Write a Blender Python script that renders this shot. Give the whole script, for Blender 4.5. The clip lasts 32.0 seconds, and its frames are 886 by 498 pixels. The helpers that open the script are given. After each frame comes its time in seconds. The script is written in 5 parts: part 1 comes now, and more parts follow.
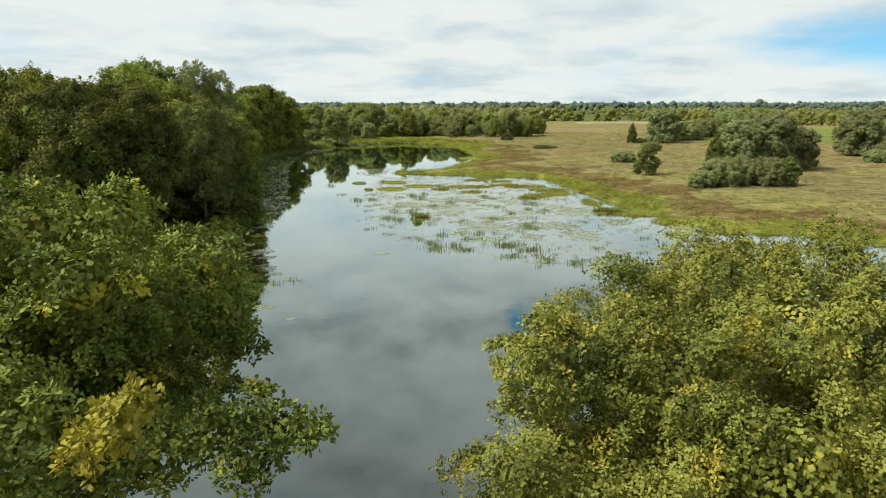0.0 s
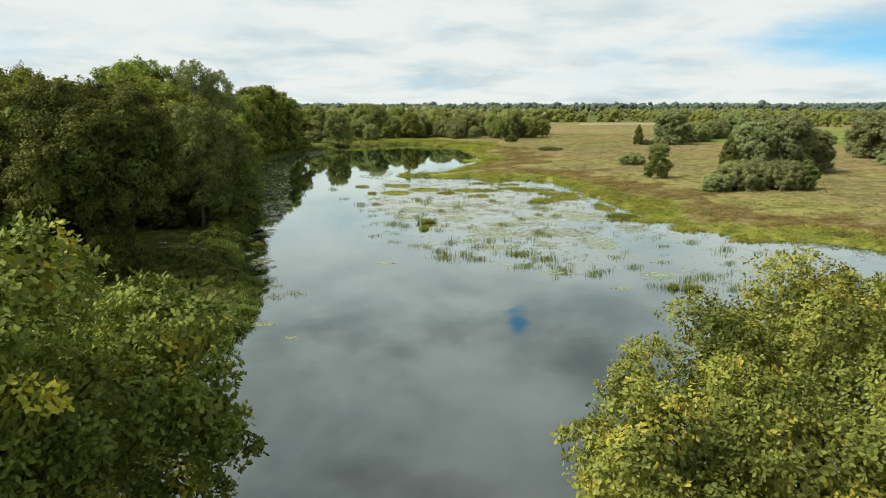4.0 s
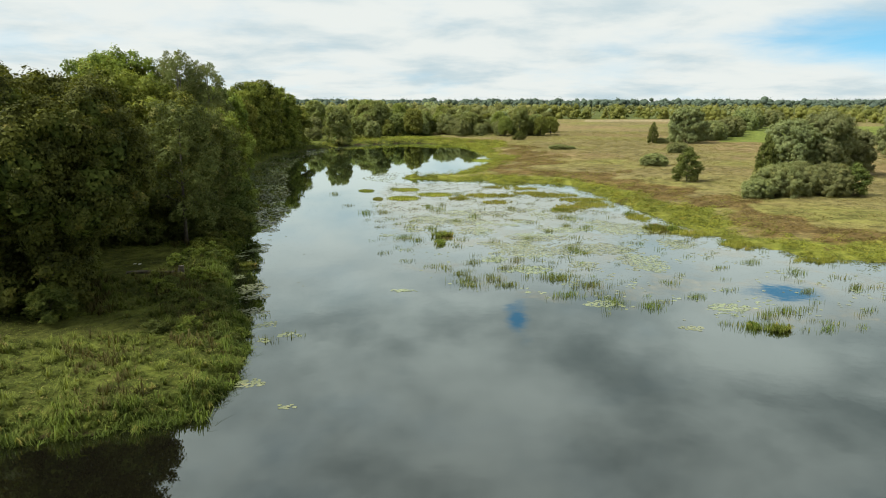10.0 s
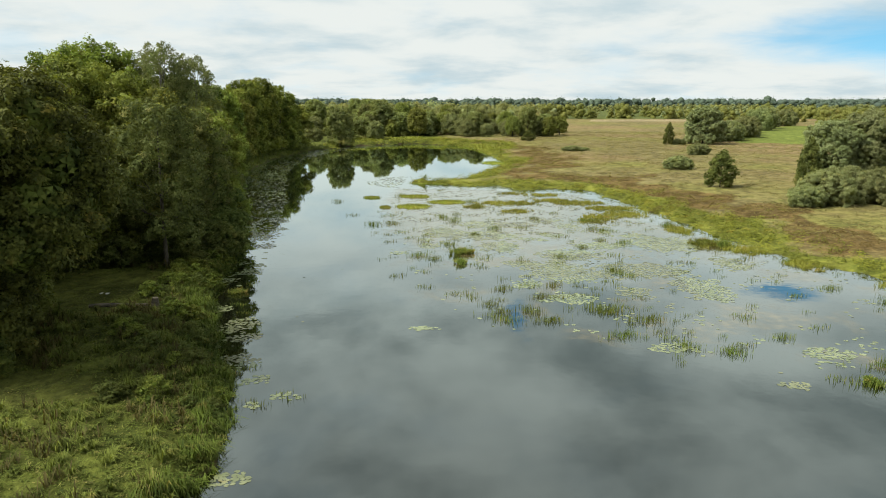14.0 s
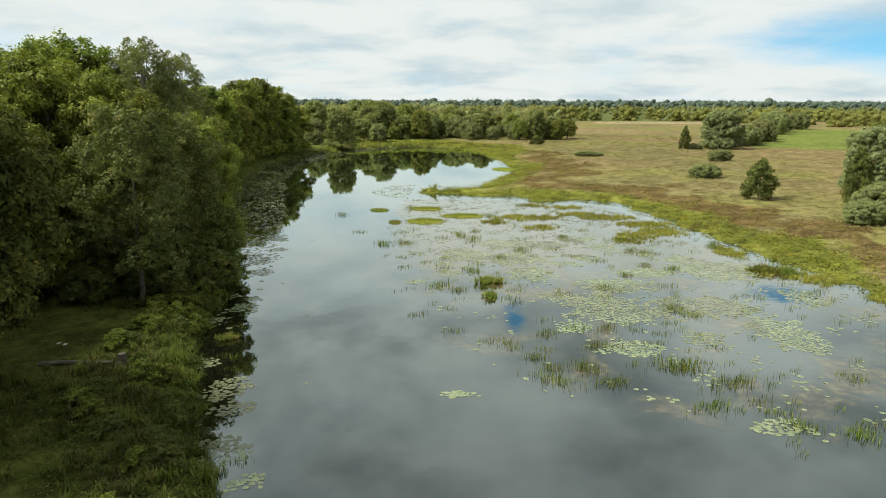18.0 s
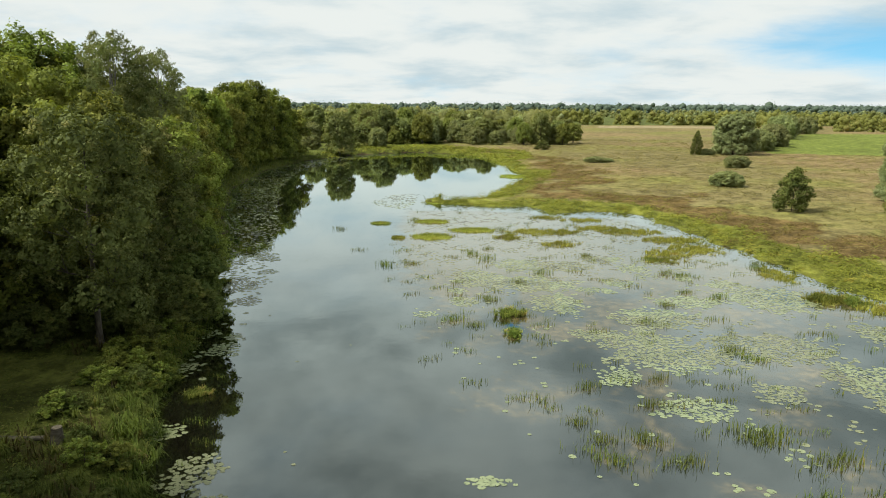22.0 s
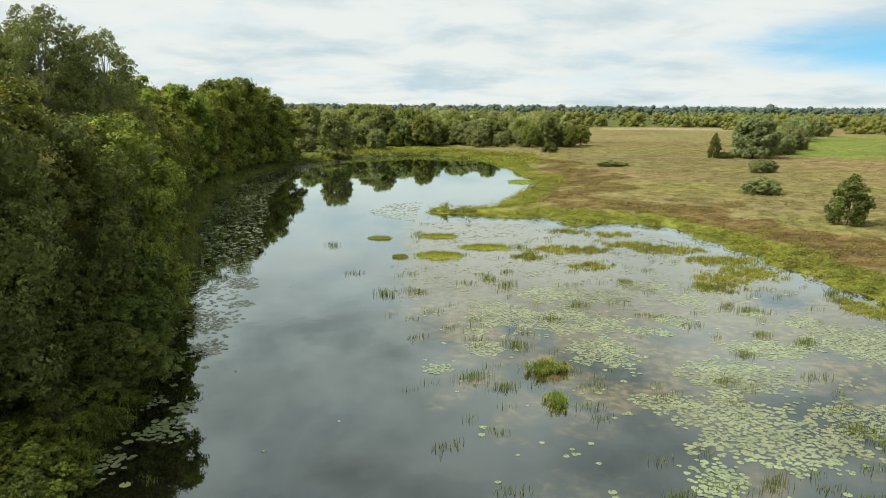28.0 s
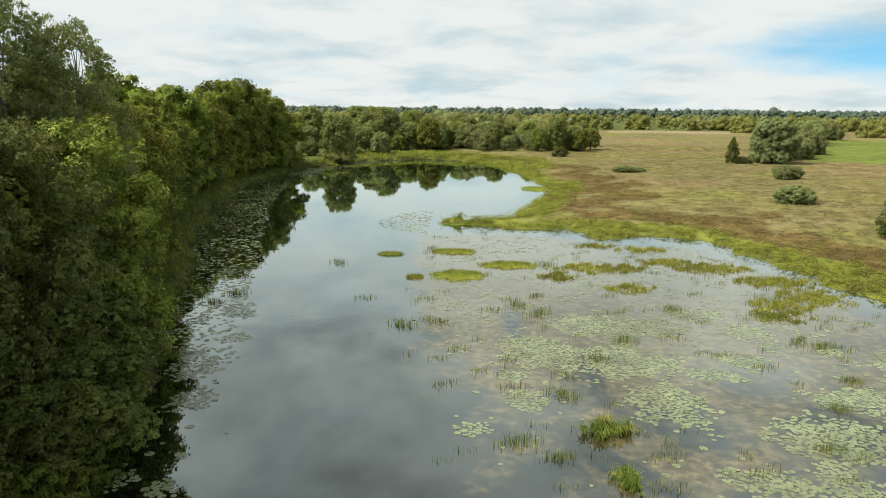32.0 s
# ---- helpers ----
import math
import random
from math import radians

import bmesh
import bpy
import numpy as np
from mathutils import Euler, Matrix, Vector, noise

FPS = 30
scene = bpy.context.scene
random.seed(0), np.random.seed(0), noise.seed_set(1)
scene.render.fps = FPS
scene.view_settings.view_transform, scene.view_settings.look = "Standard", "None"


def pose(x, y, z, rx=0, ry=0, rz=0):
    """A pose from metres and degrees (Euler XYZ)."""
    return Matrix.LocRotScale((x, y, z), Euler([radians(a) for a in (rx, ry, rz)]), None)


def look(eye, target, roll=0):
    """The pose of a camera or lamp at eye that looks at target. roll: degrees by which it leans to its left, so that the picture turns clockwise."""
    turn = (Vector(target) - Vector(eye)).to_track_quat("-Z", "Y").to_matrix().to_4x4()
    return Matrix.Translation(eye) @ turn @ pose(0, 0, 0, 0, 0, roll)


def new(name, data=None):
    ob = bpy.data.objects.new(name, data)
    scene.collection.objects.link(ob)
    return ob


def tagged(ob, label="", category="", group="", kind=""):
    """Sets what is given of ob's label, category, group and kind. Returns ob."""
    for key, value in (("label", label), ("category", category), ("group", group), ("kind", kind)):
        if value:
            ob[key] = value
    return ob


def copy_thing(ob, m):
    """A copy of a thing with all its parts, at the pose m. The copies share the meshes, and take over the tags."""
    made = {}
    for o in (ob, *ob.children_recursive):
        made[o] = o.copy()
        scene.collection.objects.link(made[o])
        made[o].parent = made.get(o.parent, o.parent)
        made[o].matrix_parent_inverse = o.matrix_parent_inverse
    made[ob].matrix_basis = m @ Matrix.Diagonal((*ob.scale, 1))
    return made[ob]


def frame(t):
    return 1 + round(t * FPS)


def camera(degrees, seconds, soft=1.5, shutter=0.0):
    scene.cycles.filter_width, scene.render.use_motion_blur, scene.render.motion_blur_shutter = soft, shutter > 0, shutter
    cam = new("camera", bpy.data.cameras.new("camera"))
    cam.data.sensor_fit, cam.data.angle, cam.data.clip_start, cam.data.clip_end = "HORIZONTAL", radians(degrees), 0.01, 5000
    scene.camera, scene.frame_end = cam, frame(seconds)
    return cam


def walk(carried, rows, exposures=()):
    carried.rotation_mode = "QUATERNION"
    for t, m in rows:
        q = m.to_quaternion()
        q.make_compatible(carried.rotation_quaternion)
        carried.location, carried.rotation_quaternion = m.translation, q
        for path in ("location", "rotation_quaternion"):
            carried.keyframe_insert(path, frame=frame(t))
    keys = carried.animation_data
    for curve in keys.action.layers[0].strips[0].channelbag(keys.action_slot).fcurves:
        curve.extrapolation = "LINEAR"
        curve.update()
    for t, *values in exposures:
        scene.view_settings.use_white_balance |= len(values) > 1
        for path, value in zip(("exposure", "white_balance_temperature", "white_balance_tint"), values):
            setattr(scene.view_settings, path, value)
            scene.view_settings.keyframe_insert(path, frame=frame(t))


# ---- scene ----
cam = camera(68.0, 32.0, 1.0)
PATH = [
    (0, (1.647, -1.644, 14.097), (1.589, 0.308, 13.664), -0.1),
    (0.5, (1.558, -1.346, 14.109), (1.5, 0.606, 13.677), -0.1),
    (1, (1.457, -1.016, 14.115), (1.398, 0.936, 13.684), -0.1),
    (1.5, (1.347, -0.648, 14.115), (1.288, 1.304, 13.684), -0.1),
    (2, (1.231, -0.239, 14.111), (1.171, 1.713, 13.68), -0.1),
    (2.5, (1.111, 0.21, 14.107), (1.05, 2.162, 13.677), -0.1),
    (3, (0.987, 0.701, 14.105), (0.927, 2.653, 13.675), -0.1),
    (3.5, (0.863, 1.234, 14.108), (0.802, 3.186, 13.678), -0.1),
    (5.5, (0.348, 3.761, 14.209), (0.288, 5.712, 13.775), -0.1),
    (6, (0.188, 4.481, 14.24), (0.129, 6.432, 13.803), -0.1),
    (6.5, (0.014, 5.235, 14.266), (-0.044, 7.185, 13.827), -0.1),
    (7, (-0.173, 6.021, 14.288), (-0.231, 7.97, 13.846), -0.0),
    (7.5, (-0.374, 6.837, 14.304), (-0.431, 8.786, 13.86), 0.0),
    (8, (-0.587, 7.681, 14.311), (-0.643, 9.63, 13.866), 0.1),
    (8.5, (-0.809, 8.552, 14.31), (-0.866, 10.501, 13.865), 0.1),
    (9, (-1.041, 9.455, 14.302), (-1.098, 11.405, 13.858), 0.1),
    (9.5, (-1.281, 10.394, 14.29), (-1.338, 12.344, 13.847), 0.1),
    (10, (-1.528, 11.371, 14.273), (-1.586, 13.321, 13.831), 0.0),
    (10.5, (-1.782, 12.387, 14.254), (-1.84, 14.337, 13.812), 0.0),
    (11, (-2.041, 13.443, 14.232), (-2.098, 15.393, 13.79), 0.0),
    (11.5, (-2.304, 14.54, 14.205), (-2.361, 16.489, 13.763), 0.0),
    (12, (-2.568, 15.676, 14.175), (-2.625, 17.625, 13.732), 0.1),
    (12.5, (-2.833, 16.844, 14.146), (-2.889, 18.793, 13.703), 0.1),
    (13, (-3.1, 18.027, 14.125), (-3.157, 19.976, 13.682), 0.1),
    (13.5, (-3.374, 19.208, 14.115), (-3.431, 21.158, 13.672), 0.1),
    (14, (-3.66, 20.382, 14.119), (-3.718, 22.331, 13.676), 0.0),
    (14.5, (-3.965, 21.545, 14.136), (-4.023, 23.495, 13.694), 0.0),
    (16.5, (-5.358, 25.975, 14.33), (-5.415, 27.925, 13.89), 0.0),
    (17, (-5.622, 27.023, 14.378), (-5.677, 28.973, 13.937), 0.1),
    (17.5, (-5.843, 28.054, 14.421), (-5.897, 30.004, 13.981), 0.1),
    (18, (-6.029, 29.068, 14.462), (-6.082, 31.018, 14.021), 0.2),
    (18.5, (-6.186, 30.065, 14.499), (-6.239, 32.015, 14.057), 0.2),
    (19, (-6.329, 31.048, 14.529), (-6.382, 32.998, 14.086), 0.3),
    (19.5, (-6.476, 32.015, 14.546), (-6.527, 33.965, 14.103), 0.4),
    (20, (-6.633, 32.966, 14.549), (-6.684, 34.916, 14.108), 0.4),
    (20.5, (-6.801, 33.9, 14.539), (-6.851, 35.851, 14.1), 0.4),
    (21, (-6.977, 34.818, 14.517), (-7.027, 36.769, 14.081), 0.4),
    (21.5, (-7.158, 35.721, 14.487), (-7.206, 37.673, 14.054), 0.4),
    (22, (-7.339, 36.611, 14.45), (-7.387, 38.563, 14.019), 0.3),
    (22.5, (-7.516, 37.492, 14.409), (-7.564, 39.445, 13.979), 0.3),
    (23, (-7.685, 38.372, 14.365), (-7.732, 40.325, 13.936), 0.3),
    (23.5, (-7.839, 39.256, 14.319), (-7.885, 41.21, 13.892), 0.4),
    (24, (-7.973, 40.149, 14.273), (-8.019, 42.102, 13.847), 0.4),
    (24.5, (-8.088, 41.046, 14.229), (-8.133, 43.0, 13.803), 0.4),
    (25, (-8.186, 41.945, 14.187), (-8.23, 43.899, 13.762), 0.4),
    (25.5, (-8.264, 42.843, 14.147), (-8.307, 44.797, 13.722), 0.4),
    (27.5, (-8.509, 46.365, 14.007), (-8.552, 48.318, 13.581), 0.4),
    (28, (-8.632, 47.222, 13.976), (-8.676, 49.176, 13.55), 0.4),
    (28.5, (-8.781, 48.072, 13.948), (-8.825, 50.026, 13.524), 0.5),
    (29, (-8.953, 48.915, 13.926), (-8.998, 50.87, 13.504), 0.5),
    (29.5, (-9.146, 49.75, 13.91), (-9.191, 51.705, 13.489), 0.5),
    (30, (-9.359, 50.576, 13.903), (-9.405, 52.531, 13.484), 0.5),
    (30.5, (-9.591, 51.39, 13.91), (-9.638, 53.345, 13.49), 0.5),
    (31, (-9.842, 52.187, 13.93), (-9.889, 54.142, 13.51), 0.6),
    (31.5, (-10.11, 52.963, 13.961), (-10.156, 54.918, 13.542), 0.5),
    (32, (-10.392, 53.715, 14.002), (-10.438, 55.67, 13.583), 0.5),
]
walk(cam, [(t, look(eye, target, roll)) for t, eye, target, roll in PATH], [(0, 0.0, 6500, 4.0), (32, 0.0, 6500, 4.0)])

# ---- world, sun ----
SUN_EL, SUN_AZ = 49.0, 257.0  # degrees; azimuth clockwise from +y
sun_dir = Vector((math.sin(radians(SUN_AZ)) * math.cos(radians(SUN_EL)), math.cos(radians(SUN_AZ)) * math.cos(radians(SUN_EL)), math.sin(radians(SUN_EL))))
sun_data = bpy.data.lights.new("sun", "SUN")
sun_data.energy, sun_data.angle, sun_data.color = 7.2, radians(24.0), (1.0, 0.95, 0.82)
sun = new("sun", sun_data)
sun.matrix_world = look(sun_dir * 200, (0, 0, 0))


class Nodes:
    """Small helper to write node trees in few lines."""

    def __init__(self, tree):
        self.tree = tree
        tree.nodes.clear()

    def add(self, kind, **values):
        node = self.tree.nodes.new(kind)
        for key, value in values.items():
            if key == "op":
                node.operation = value
            elif key == "blend":
                node.blend_type = value
            elif key == "data":
                node.data_type = value
        return node

    def link(self, a, b):
        self.tree.links.new(a, b)

    def put(self, socket, value):
        if isinstance(value, bpy.types.NodeSocket):
            self.link(value, socket)
        else:
            socket.default_value = value

    def math(self, op, a, b=0.0, clamp=False):
        n = self.add("ShaderNodeMath", op=op)
        n.use_clamp = clamp
        self.put(n.inputs[0], a)
        self.put(n.inputs[1], b)
        return n.outputs[0]

    def mix(self, f, a, b, blend="MIX"):
        n = self.add("ShaderNodeMix", data="RGBA", blend=blend)
        self.put(n.inputs[0], f)
        self.put(n.inputs[6], a)
        self.put(n.inputs[7], b)
        return n.outputs[2]

    def noise(self, vector, scale, detail=4.0, rough=0.55, distort=0.0):
        n = self.add("ShaderNodeTexNoise")
        if vector is not None:
            self.link(vector, n.inputs["Vector"])
        n.inputs["Scale"].default_value, n.inputs["Detail"].default_value = scale, detail
        n.inputs["Roughness"].default_value, n.inputs["Distortion"].default_value = rough, distort
        return n.outputs[0]

    def ramp(self, value, lo, hi, a=0.0, b=1.0):
        n = self.add("ShaderNodeMapRange")
        n.interpolation_type = "SMOOTHSTEP"
        self.put(n.inputs[0], value)
        for i, v in enumerate((lo, hi, a, b)):
            n.inputs[1 + i].default_value = v
        return n.outputs[0]

    def attr(self, name):
        n = self.add("ShaderNodeAttribute")
        n.attribute_name = name
        return n.outputs["Fac"]

    def bump(self, height, strength=0.4, distance=0.05):
        n = self.add("ShaderNodeBump")
        n.inputs["Strength"].default_value, n.inputs["Distance"].default_value = strength, distance
        self.link(height, n.inputs["Height"])
        return n.outputs[0]


def sky():
    world = bpy.data.worlds.new("world")
    scene.world = world
    world.use_nodes = True
    n = Nodes(world.node_tree)
    air = n.add("ShaderNodeTexSky")
    air.sky_type, air.sun_disc = "NISHITA", False
    air.dust_density, air.ozone_density = 0.6, 1.0
    air.sun_elevation, air.sun_rotation = radians(SUN_EL), radians(SUN_AZ)
    coord = n.add("ShaderNodeTexCoord").outputs["Generated"]
    # the clear air in the gaps shows the deeper blue of higher sky
    lift = n.add("ShaderNodeVectorMath", op="ADD")
    n.link(coord, lift.inputs[0])
    lift.inputs[1].default_value = (0, 0, 0.16)
    n.link(lift.outputs[0], air.inputs[0])
    split = n.add("ShaderNodeSeparateXYZ")
    n.link(coord, split.inputs[0])
    # the cloud deck, seen in perspective towards the horizon
    up = n.math("ADD", n.math("MAXIMUM", split.outputs[2], 0.0), 0.17)
    flat = n.add("ShaderNodeCombineXYZ")
    n.link(n.math("DIVIDE", split.outputs[0], up), flat.inputs[0])
    n.link(n.math("DIVIDE", split.outputs[1], up), flat.inputs[1])
    puffs = n.noise(flat.outputs[0], 1.6, 7.0, 0.58, 0.15)
    streaks = n.noise(flat.outputs[0], 0.45, 5.0, 0.5, 0.1)
    cover = n.ramp(n.math("ADD", n.math("MULTIPLY", puffs, 0.55), n.math("MULTIPLY", streaks, 0.45)), 0.34, 0.50, 0.80, 1.0)
    # a wide gap in the deck towards the right, and a small one higher up
    squash = n.add("ShaderNodeVectorMath", op="MULTIPLY")
    n.link(coord, squash.inputs[0])
    squash.inputs[1].default_value = (1, 1, 5)
    torn = n.noise(squash.outputs[0], 6.0, 6.0, 0.6, 0.3)
    for centre, wide, rag in ((SKY_GAP, 0.21, 0.26), (SKY_HOLE, 0.022, 0.12), (SKY_RIFT, 0.016, 0.12)):
        off = n.add("ShaderNodeVectorMath", op="SUBTRACT")
        n.link(coord, off.inputs[0])
        off.inputs[1].default_value = centre
        wider = n.add("ShaderNodeVectorMath", op="MULTIPLY")
        n.link(off.outputs[0], wider.inputs[0])
        wider.inputs[1].default_value = (1, 1, 6.0) if wide > 0.1 else ((1.15, 1.0, 0.6) if centre is SKY_HOLE else (0.35, 0.35, 2.2))
        far = n.add("ShaderNodeVectorMath", op="LENGTH")
        n.link(wider.outputs[0], far.inputs[0])
        ragged = n.math("ADD", far.outputs["Value"], n.math("MULTIPLY", n.math("SUBTRACT", torn, 0.5), rag))
        cover = n.math("MULTIPLY", cover, n.ramp(ragged, wide * 0.2, wide * 1.4, 0.0))
    shade = n.noise(flat.outputs[0], 1.15, 7.0, 0.56, 0.15)
    low = n.mix(n.ramp(shade, 0.30, 0.56), (0.61, 0.715, 0.785, 1), (0.90, 0.915, 0.915, 1))
    rolls = n.noise(flat.outputs[0], 1.9, 6.0, 0.52, 0.2)
    high = n.mix(n.ramp(n.math("ADD", n.math("MULTIPLY", shade, 0.5), n.math("MULTIPLY", rolls, 0.5)), 0.375, 0.585), (0.34, 0.38, 0.39, 1), (0.90, 0.92, 0.905, 1))
    cloud = n.mix(n.ramp(split.outputs[2], 0.18, 0.35), low, high)
    back = n.add("ShaderNodeBackground")
    clear = n.add("ShaderNodeHueSaturation")
    n.link(air.outputs[0], clear.inputs["Color"])
    clear.inputs["Saturation"].default_value, clear.inputs["Value"].default_value = 1.3, 2.35
    clear.inputs["Hue"].default_value = 0.48
    n.link(clear.outputs[0], back.inputs[0])
    back.inputs[1].default_value = 0.08
    deck = n.add("ShaderNodeBackground")
    n.link(cloud, deck.inputs[0])
    deck.inputs[1].default_value = CLOUD_LIGHT
    blend = n.add("ShaderNodeMixShader")
    n.link(n.math("MAXIMUM", cover, 0.06), blend.inputs[0])
    n.link(back.outputs[0], blend.inputs[1])
    n.link(deck.outputs[0], blend.inputs[2])
    out = n.add("ShaderNodeOutputWorld")
    n.link(blend.outputs[0], out.inputs[0])


CLOUD_LIGHT = 0.95
SKY_GAP = (0.565, 0.82, 0.076)
SKY_RIFT = (0.42, 0.87, 0.25)
SKY_HOLE = (0.085, 0.943, 0.322)
sky()


# ---- materials ----
def material(name):
    m = bpy.data.materials.new(name)
    m.use_nodes = True
    n = Nodes(m.node_tree)
    out = n.add("ShaderNodeOutputMaterial")
    return m, n, out


def leaf_material(name, dark, light, warm, warm_share=0.15, translucent=0.3, grain=0.35, shine=0.12, vary=(0.68, 0.98)):
    """Foliage: every leaf a little different, with sprays of turning leaves."""
    m, n, out = material(name)
    island = n.add("ShaderNodeNewGeometry")
    info = n.add("ShaderNodeObjectInfo")
    pos = n.add("ShaderNodeTexCoord").outputs["Object"]
    sprays = n.noise(pos, grain, 3.0)
    one = n.math("ADD", n.math("MULTIPLY", island.outputs["Random Per Island"], 0.2), n.math("MULTIPLY", sprays, 0.91))
    colour = n.mix(n.ramp(one, 0.3, 0.74), (*dark, 1), (*light, 1))
    turning = n.math("ADD", n.noise(pos, grain * 2.2, 2.0), n.math("MULTIPLY", island.outputs["Random Per Island"], 0.07))
    colour = n.mix(n.ramp(turning, 0.72 - warm_share, 0.86 - warm_share), colour, (*warm, 1))
    tint = n.add("ShaderNodeHueSaturation")
    n.link(colour, tint.inputs["Color"])
    n.link(n.math("ADD", n.math("MULTIPLY", info.outputs["Random"], 0.035), 0.488), tint.inputs["Hue"])
    n.link(n.math("ADD", n.math("MULTIPLY", info.outputs["Random"], vary[1] - vary[0]), vary[0]), tint.inputs["Value"])
    body = n.add("ShaderNodeBsdfPrincipled")
    n.link(tint.outputs[0], body.inputs["Base Color"])
    body.inputs["Roughness"].default_value = 0.7 if shine < 0.3 else 0.27
    body.inputs["Specular IOR Level"].default_value = shine
    thin = n.add("ShaderNodeBsdfTranslucent")
    n.link(n.mix(1.0, tint.outputs[0], (1.15, 1.1, 0.5, 1), "MULTIPLY"), thin.inputs[0])
    mixed = n.add("ShaderNodeMixShader")
    mixed.inputs[0].default_value = translucent
    n.link(body.outputs[0], mixed.inputs[1])
    n.link(thin.outputs[0], mixed.inputs[2])
    n.link(mixed.outputs[0], out.inputs[0])
    return m


def rough_material(name, a, b, scale=6.0, rough=0.85, bump=0.5, stretch=(1, 1, 1)):
    m, n, out = material(name)
    pos = n.add("ShaderNodeTexCoord").outputs["Object"]
    mapping = n.add("ShaderNodeMapping")
    n.link(pos, mapping.inputs[0])
    mapping.inputs["Scale"].default_value = stretch
    fine, coarse = n.noise(mapping.outputs[0], scale, 6.0), n.noise(mapping.outputs[0], scale * 0.22, 3.0)
    body = n.add("ShaderNodeBsdfPrincipled")
    n.link(n.mix(n.ramp(n.math("ADD", n.math("MULTIPLY", fine, 0.6), n.math("MULTIPLY", coarse, 0.4)), 0.35, 0.65), (*a, 1), (*b, 1)), body.inputs["Base Color"])
    body.inputs["Roughness"].default_value = rough
    n.link(n.bump(fine, bump), body.inputs["Normal"])
    n.link(body.outputs[0], out.inputs[0])
    return m


GREEN_OAK = leaf_material("green_oak_leaves", (0.044, 0.058, 0.012), (0.215, 0.24, 0.046), (0.42, 0.36, 0.05), 0.10, 0.2, 0.5, 0.2)
YELLOW_OAK = leaf_material("yellow_oak_leaves", (0.17, 0.165, 0.022), (0.42, 0.37, 0.055), (0.46, 0.38, 0.055), 0.12, 0.25, 0.5, 0.2)
OAK = leaf_material("oak_leaves", (0.07, 0.098, 0.018), (0.33, 0.365, 0.072), (0.52, 0.46, 0.07), 0.12, 0.22, 0.5, 0.2)
DARK_LEAF = leaf_material("alder_leaves", (0.05, 0.068, 0.014), (0.26, 0.29, 0.056), (0.31, 0.30, 0.06), 0.08, 0.3, vary=(0.68, 1.2))
# alder leaves again, coloured darker to stand for the backlit shaded side
SHADED_ALDER = leaf_material("shaded_alder_leaves", (0.034, 0.046, 0.012), (0.165, 0.185, 0.04), (0.24, 0.22, 0.05), 0.08, 0.25)
SHRUB_LEAF = leaf_material("hazel_leaves", (0.055, 0.074, 0.02), (0.215, 0.24, 0.065), (0.28, 0.27, 0.075), 0.08, 0.3)
MID_LEAF = leaf_material("maple_leaves", (0.06, 0.078, 0.016), (0.285, 0.307, 0.062), (0.35, 0.335, 0.07), 0.10, 0.3, vary=(0.74, 1.1))
PALE_LEAF = leaf_material("ash_leaves", (0.046, 0.058, 0.018), (0.20, 0.222, 0.072), (0.33, 0.31, 0.12), 0.10, 0.3)
BIRCH_LEAF = leaf_material("birch_leaves", (0.11, 0.135, 0.052), (0.30, 0.33, 0.135), (0.35, 0.36, 0.16), 0.05, 0.3)
WILLOW_LEAF = leaf_material("willow_leaves", (0.17, 0.19, 0.085), (0.33, 0.35, 0.175), (0.36, 0.365, 0.165), 0.06, 0.4)
SALLOW_LEAF = leaf_material("sallow_leaves", (0.16, 0.18, 0.08), (0.30, 0.32, 0.15), (0.35, 0.34, 0.14), 0.1, 0.45, vary=(0.75, 1.25))
LIME_LEAF = leaf_material("lime_leaves", (0.19, 0.22, 0.06), (0.35, 0.37, 0.105), (0.42, 0.40, 0.13), 0.12, 0.45, 0.04)
# dark tone raised to paint in the thin haze over the far trees
FAR_LEAF = leaf_material("hazed_far_leaves", (0.15, 0.17, 0.068), (0.29, 0.31, 0.12), (0.37, 0.35, 0.13), 0.14, 0.45, 0.07, vary=(0.75, 1.3))
# bluish haze of the distance is mixed into this leaf colour
HAZE_LEAF = leaf_material("hazed_distant_leaves", (0.075, 0.105, 0.085), (0.115, 0.15, 0.11), (0.135, 0.165, 0.115), 0.04, 0.25, 0.012)
SEDGE = leaf_material("sedge_blades", (0.105, 0.122, 0.02), (0.305, 0.315, 0.05), (0.33, 0.285, 0.055), 0.12, 0.25, 0.22)
DRIFT = leaf_material("drift_blades", (0.17, 0.19, 0.035), (0.36, 0.38, 0.07), (0.40, 0.34, 0.08), 0.08, 0.25, 0.22)
BANK_GRASS = leaf_material("bank_grass_blades", (0.045, 0.06, 0.012), (0.18, 0.20, 0.04), (0.25, 0.205, 0.075), 0.13, 0.3, 0.9)
LAWN_GRASS = leaf_material("lawn_blades", (0.045, 0.056, 0.011), (0.14, 0.155, 0.03), (0.20, 0.165, 0.055), 0.14, 0.3, 0.6)
EDGE_GRASS = leaf_material("edge_grass_blades", (0.036, 0.05, 0.009), (0.135, 0.165, 0.028), (0.20, 0.165, 0.05), 0.10, 0.25, 0.7)
TUSSOCK = leaf_material("tussock_blades", (0.048, 0.058, 0.012), (0.20, 0.21, 0.045), (0.27, 0.21, 0.08), 0.09, 0.25, 0.8)
SEED_GRASS = leaf_material("seed_grass_blades", (0.055, 0.053, 0.016), (0.14, 0.125, 0.042), (0.18, 0.16, 0.06), 0.12, 0.25, 0.5)
BROWN_GRASS = leaf_material("brown_sedge_blades", (0.12, 0.086, 0.032), (0.21, 0.152, 0.058), (0.23, 0.215, 0.055), 0.2, 0.3, 0.12)
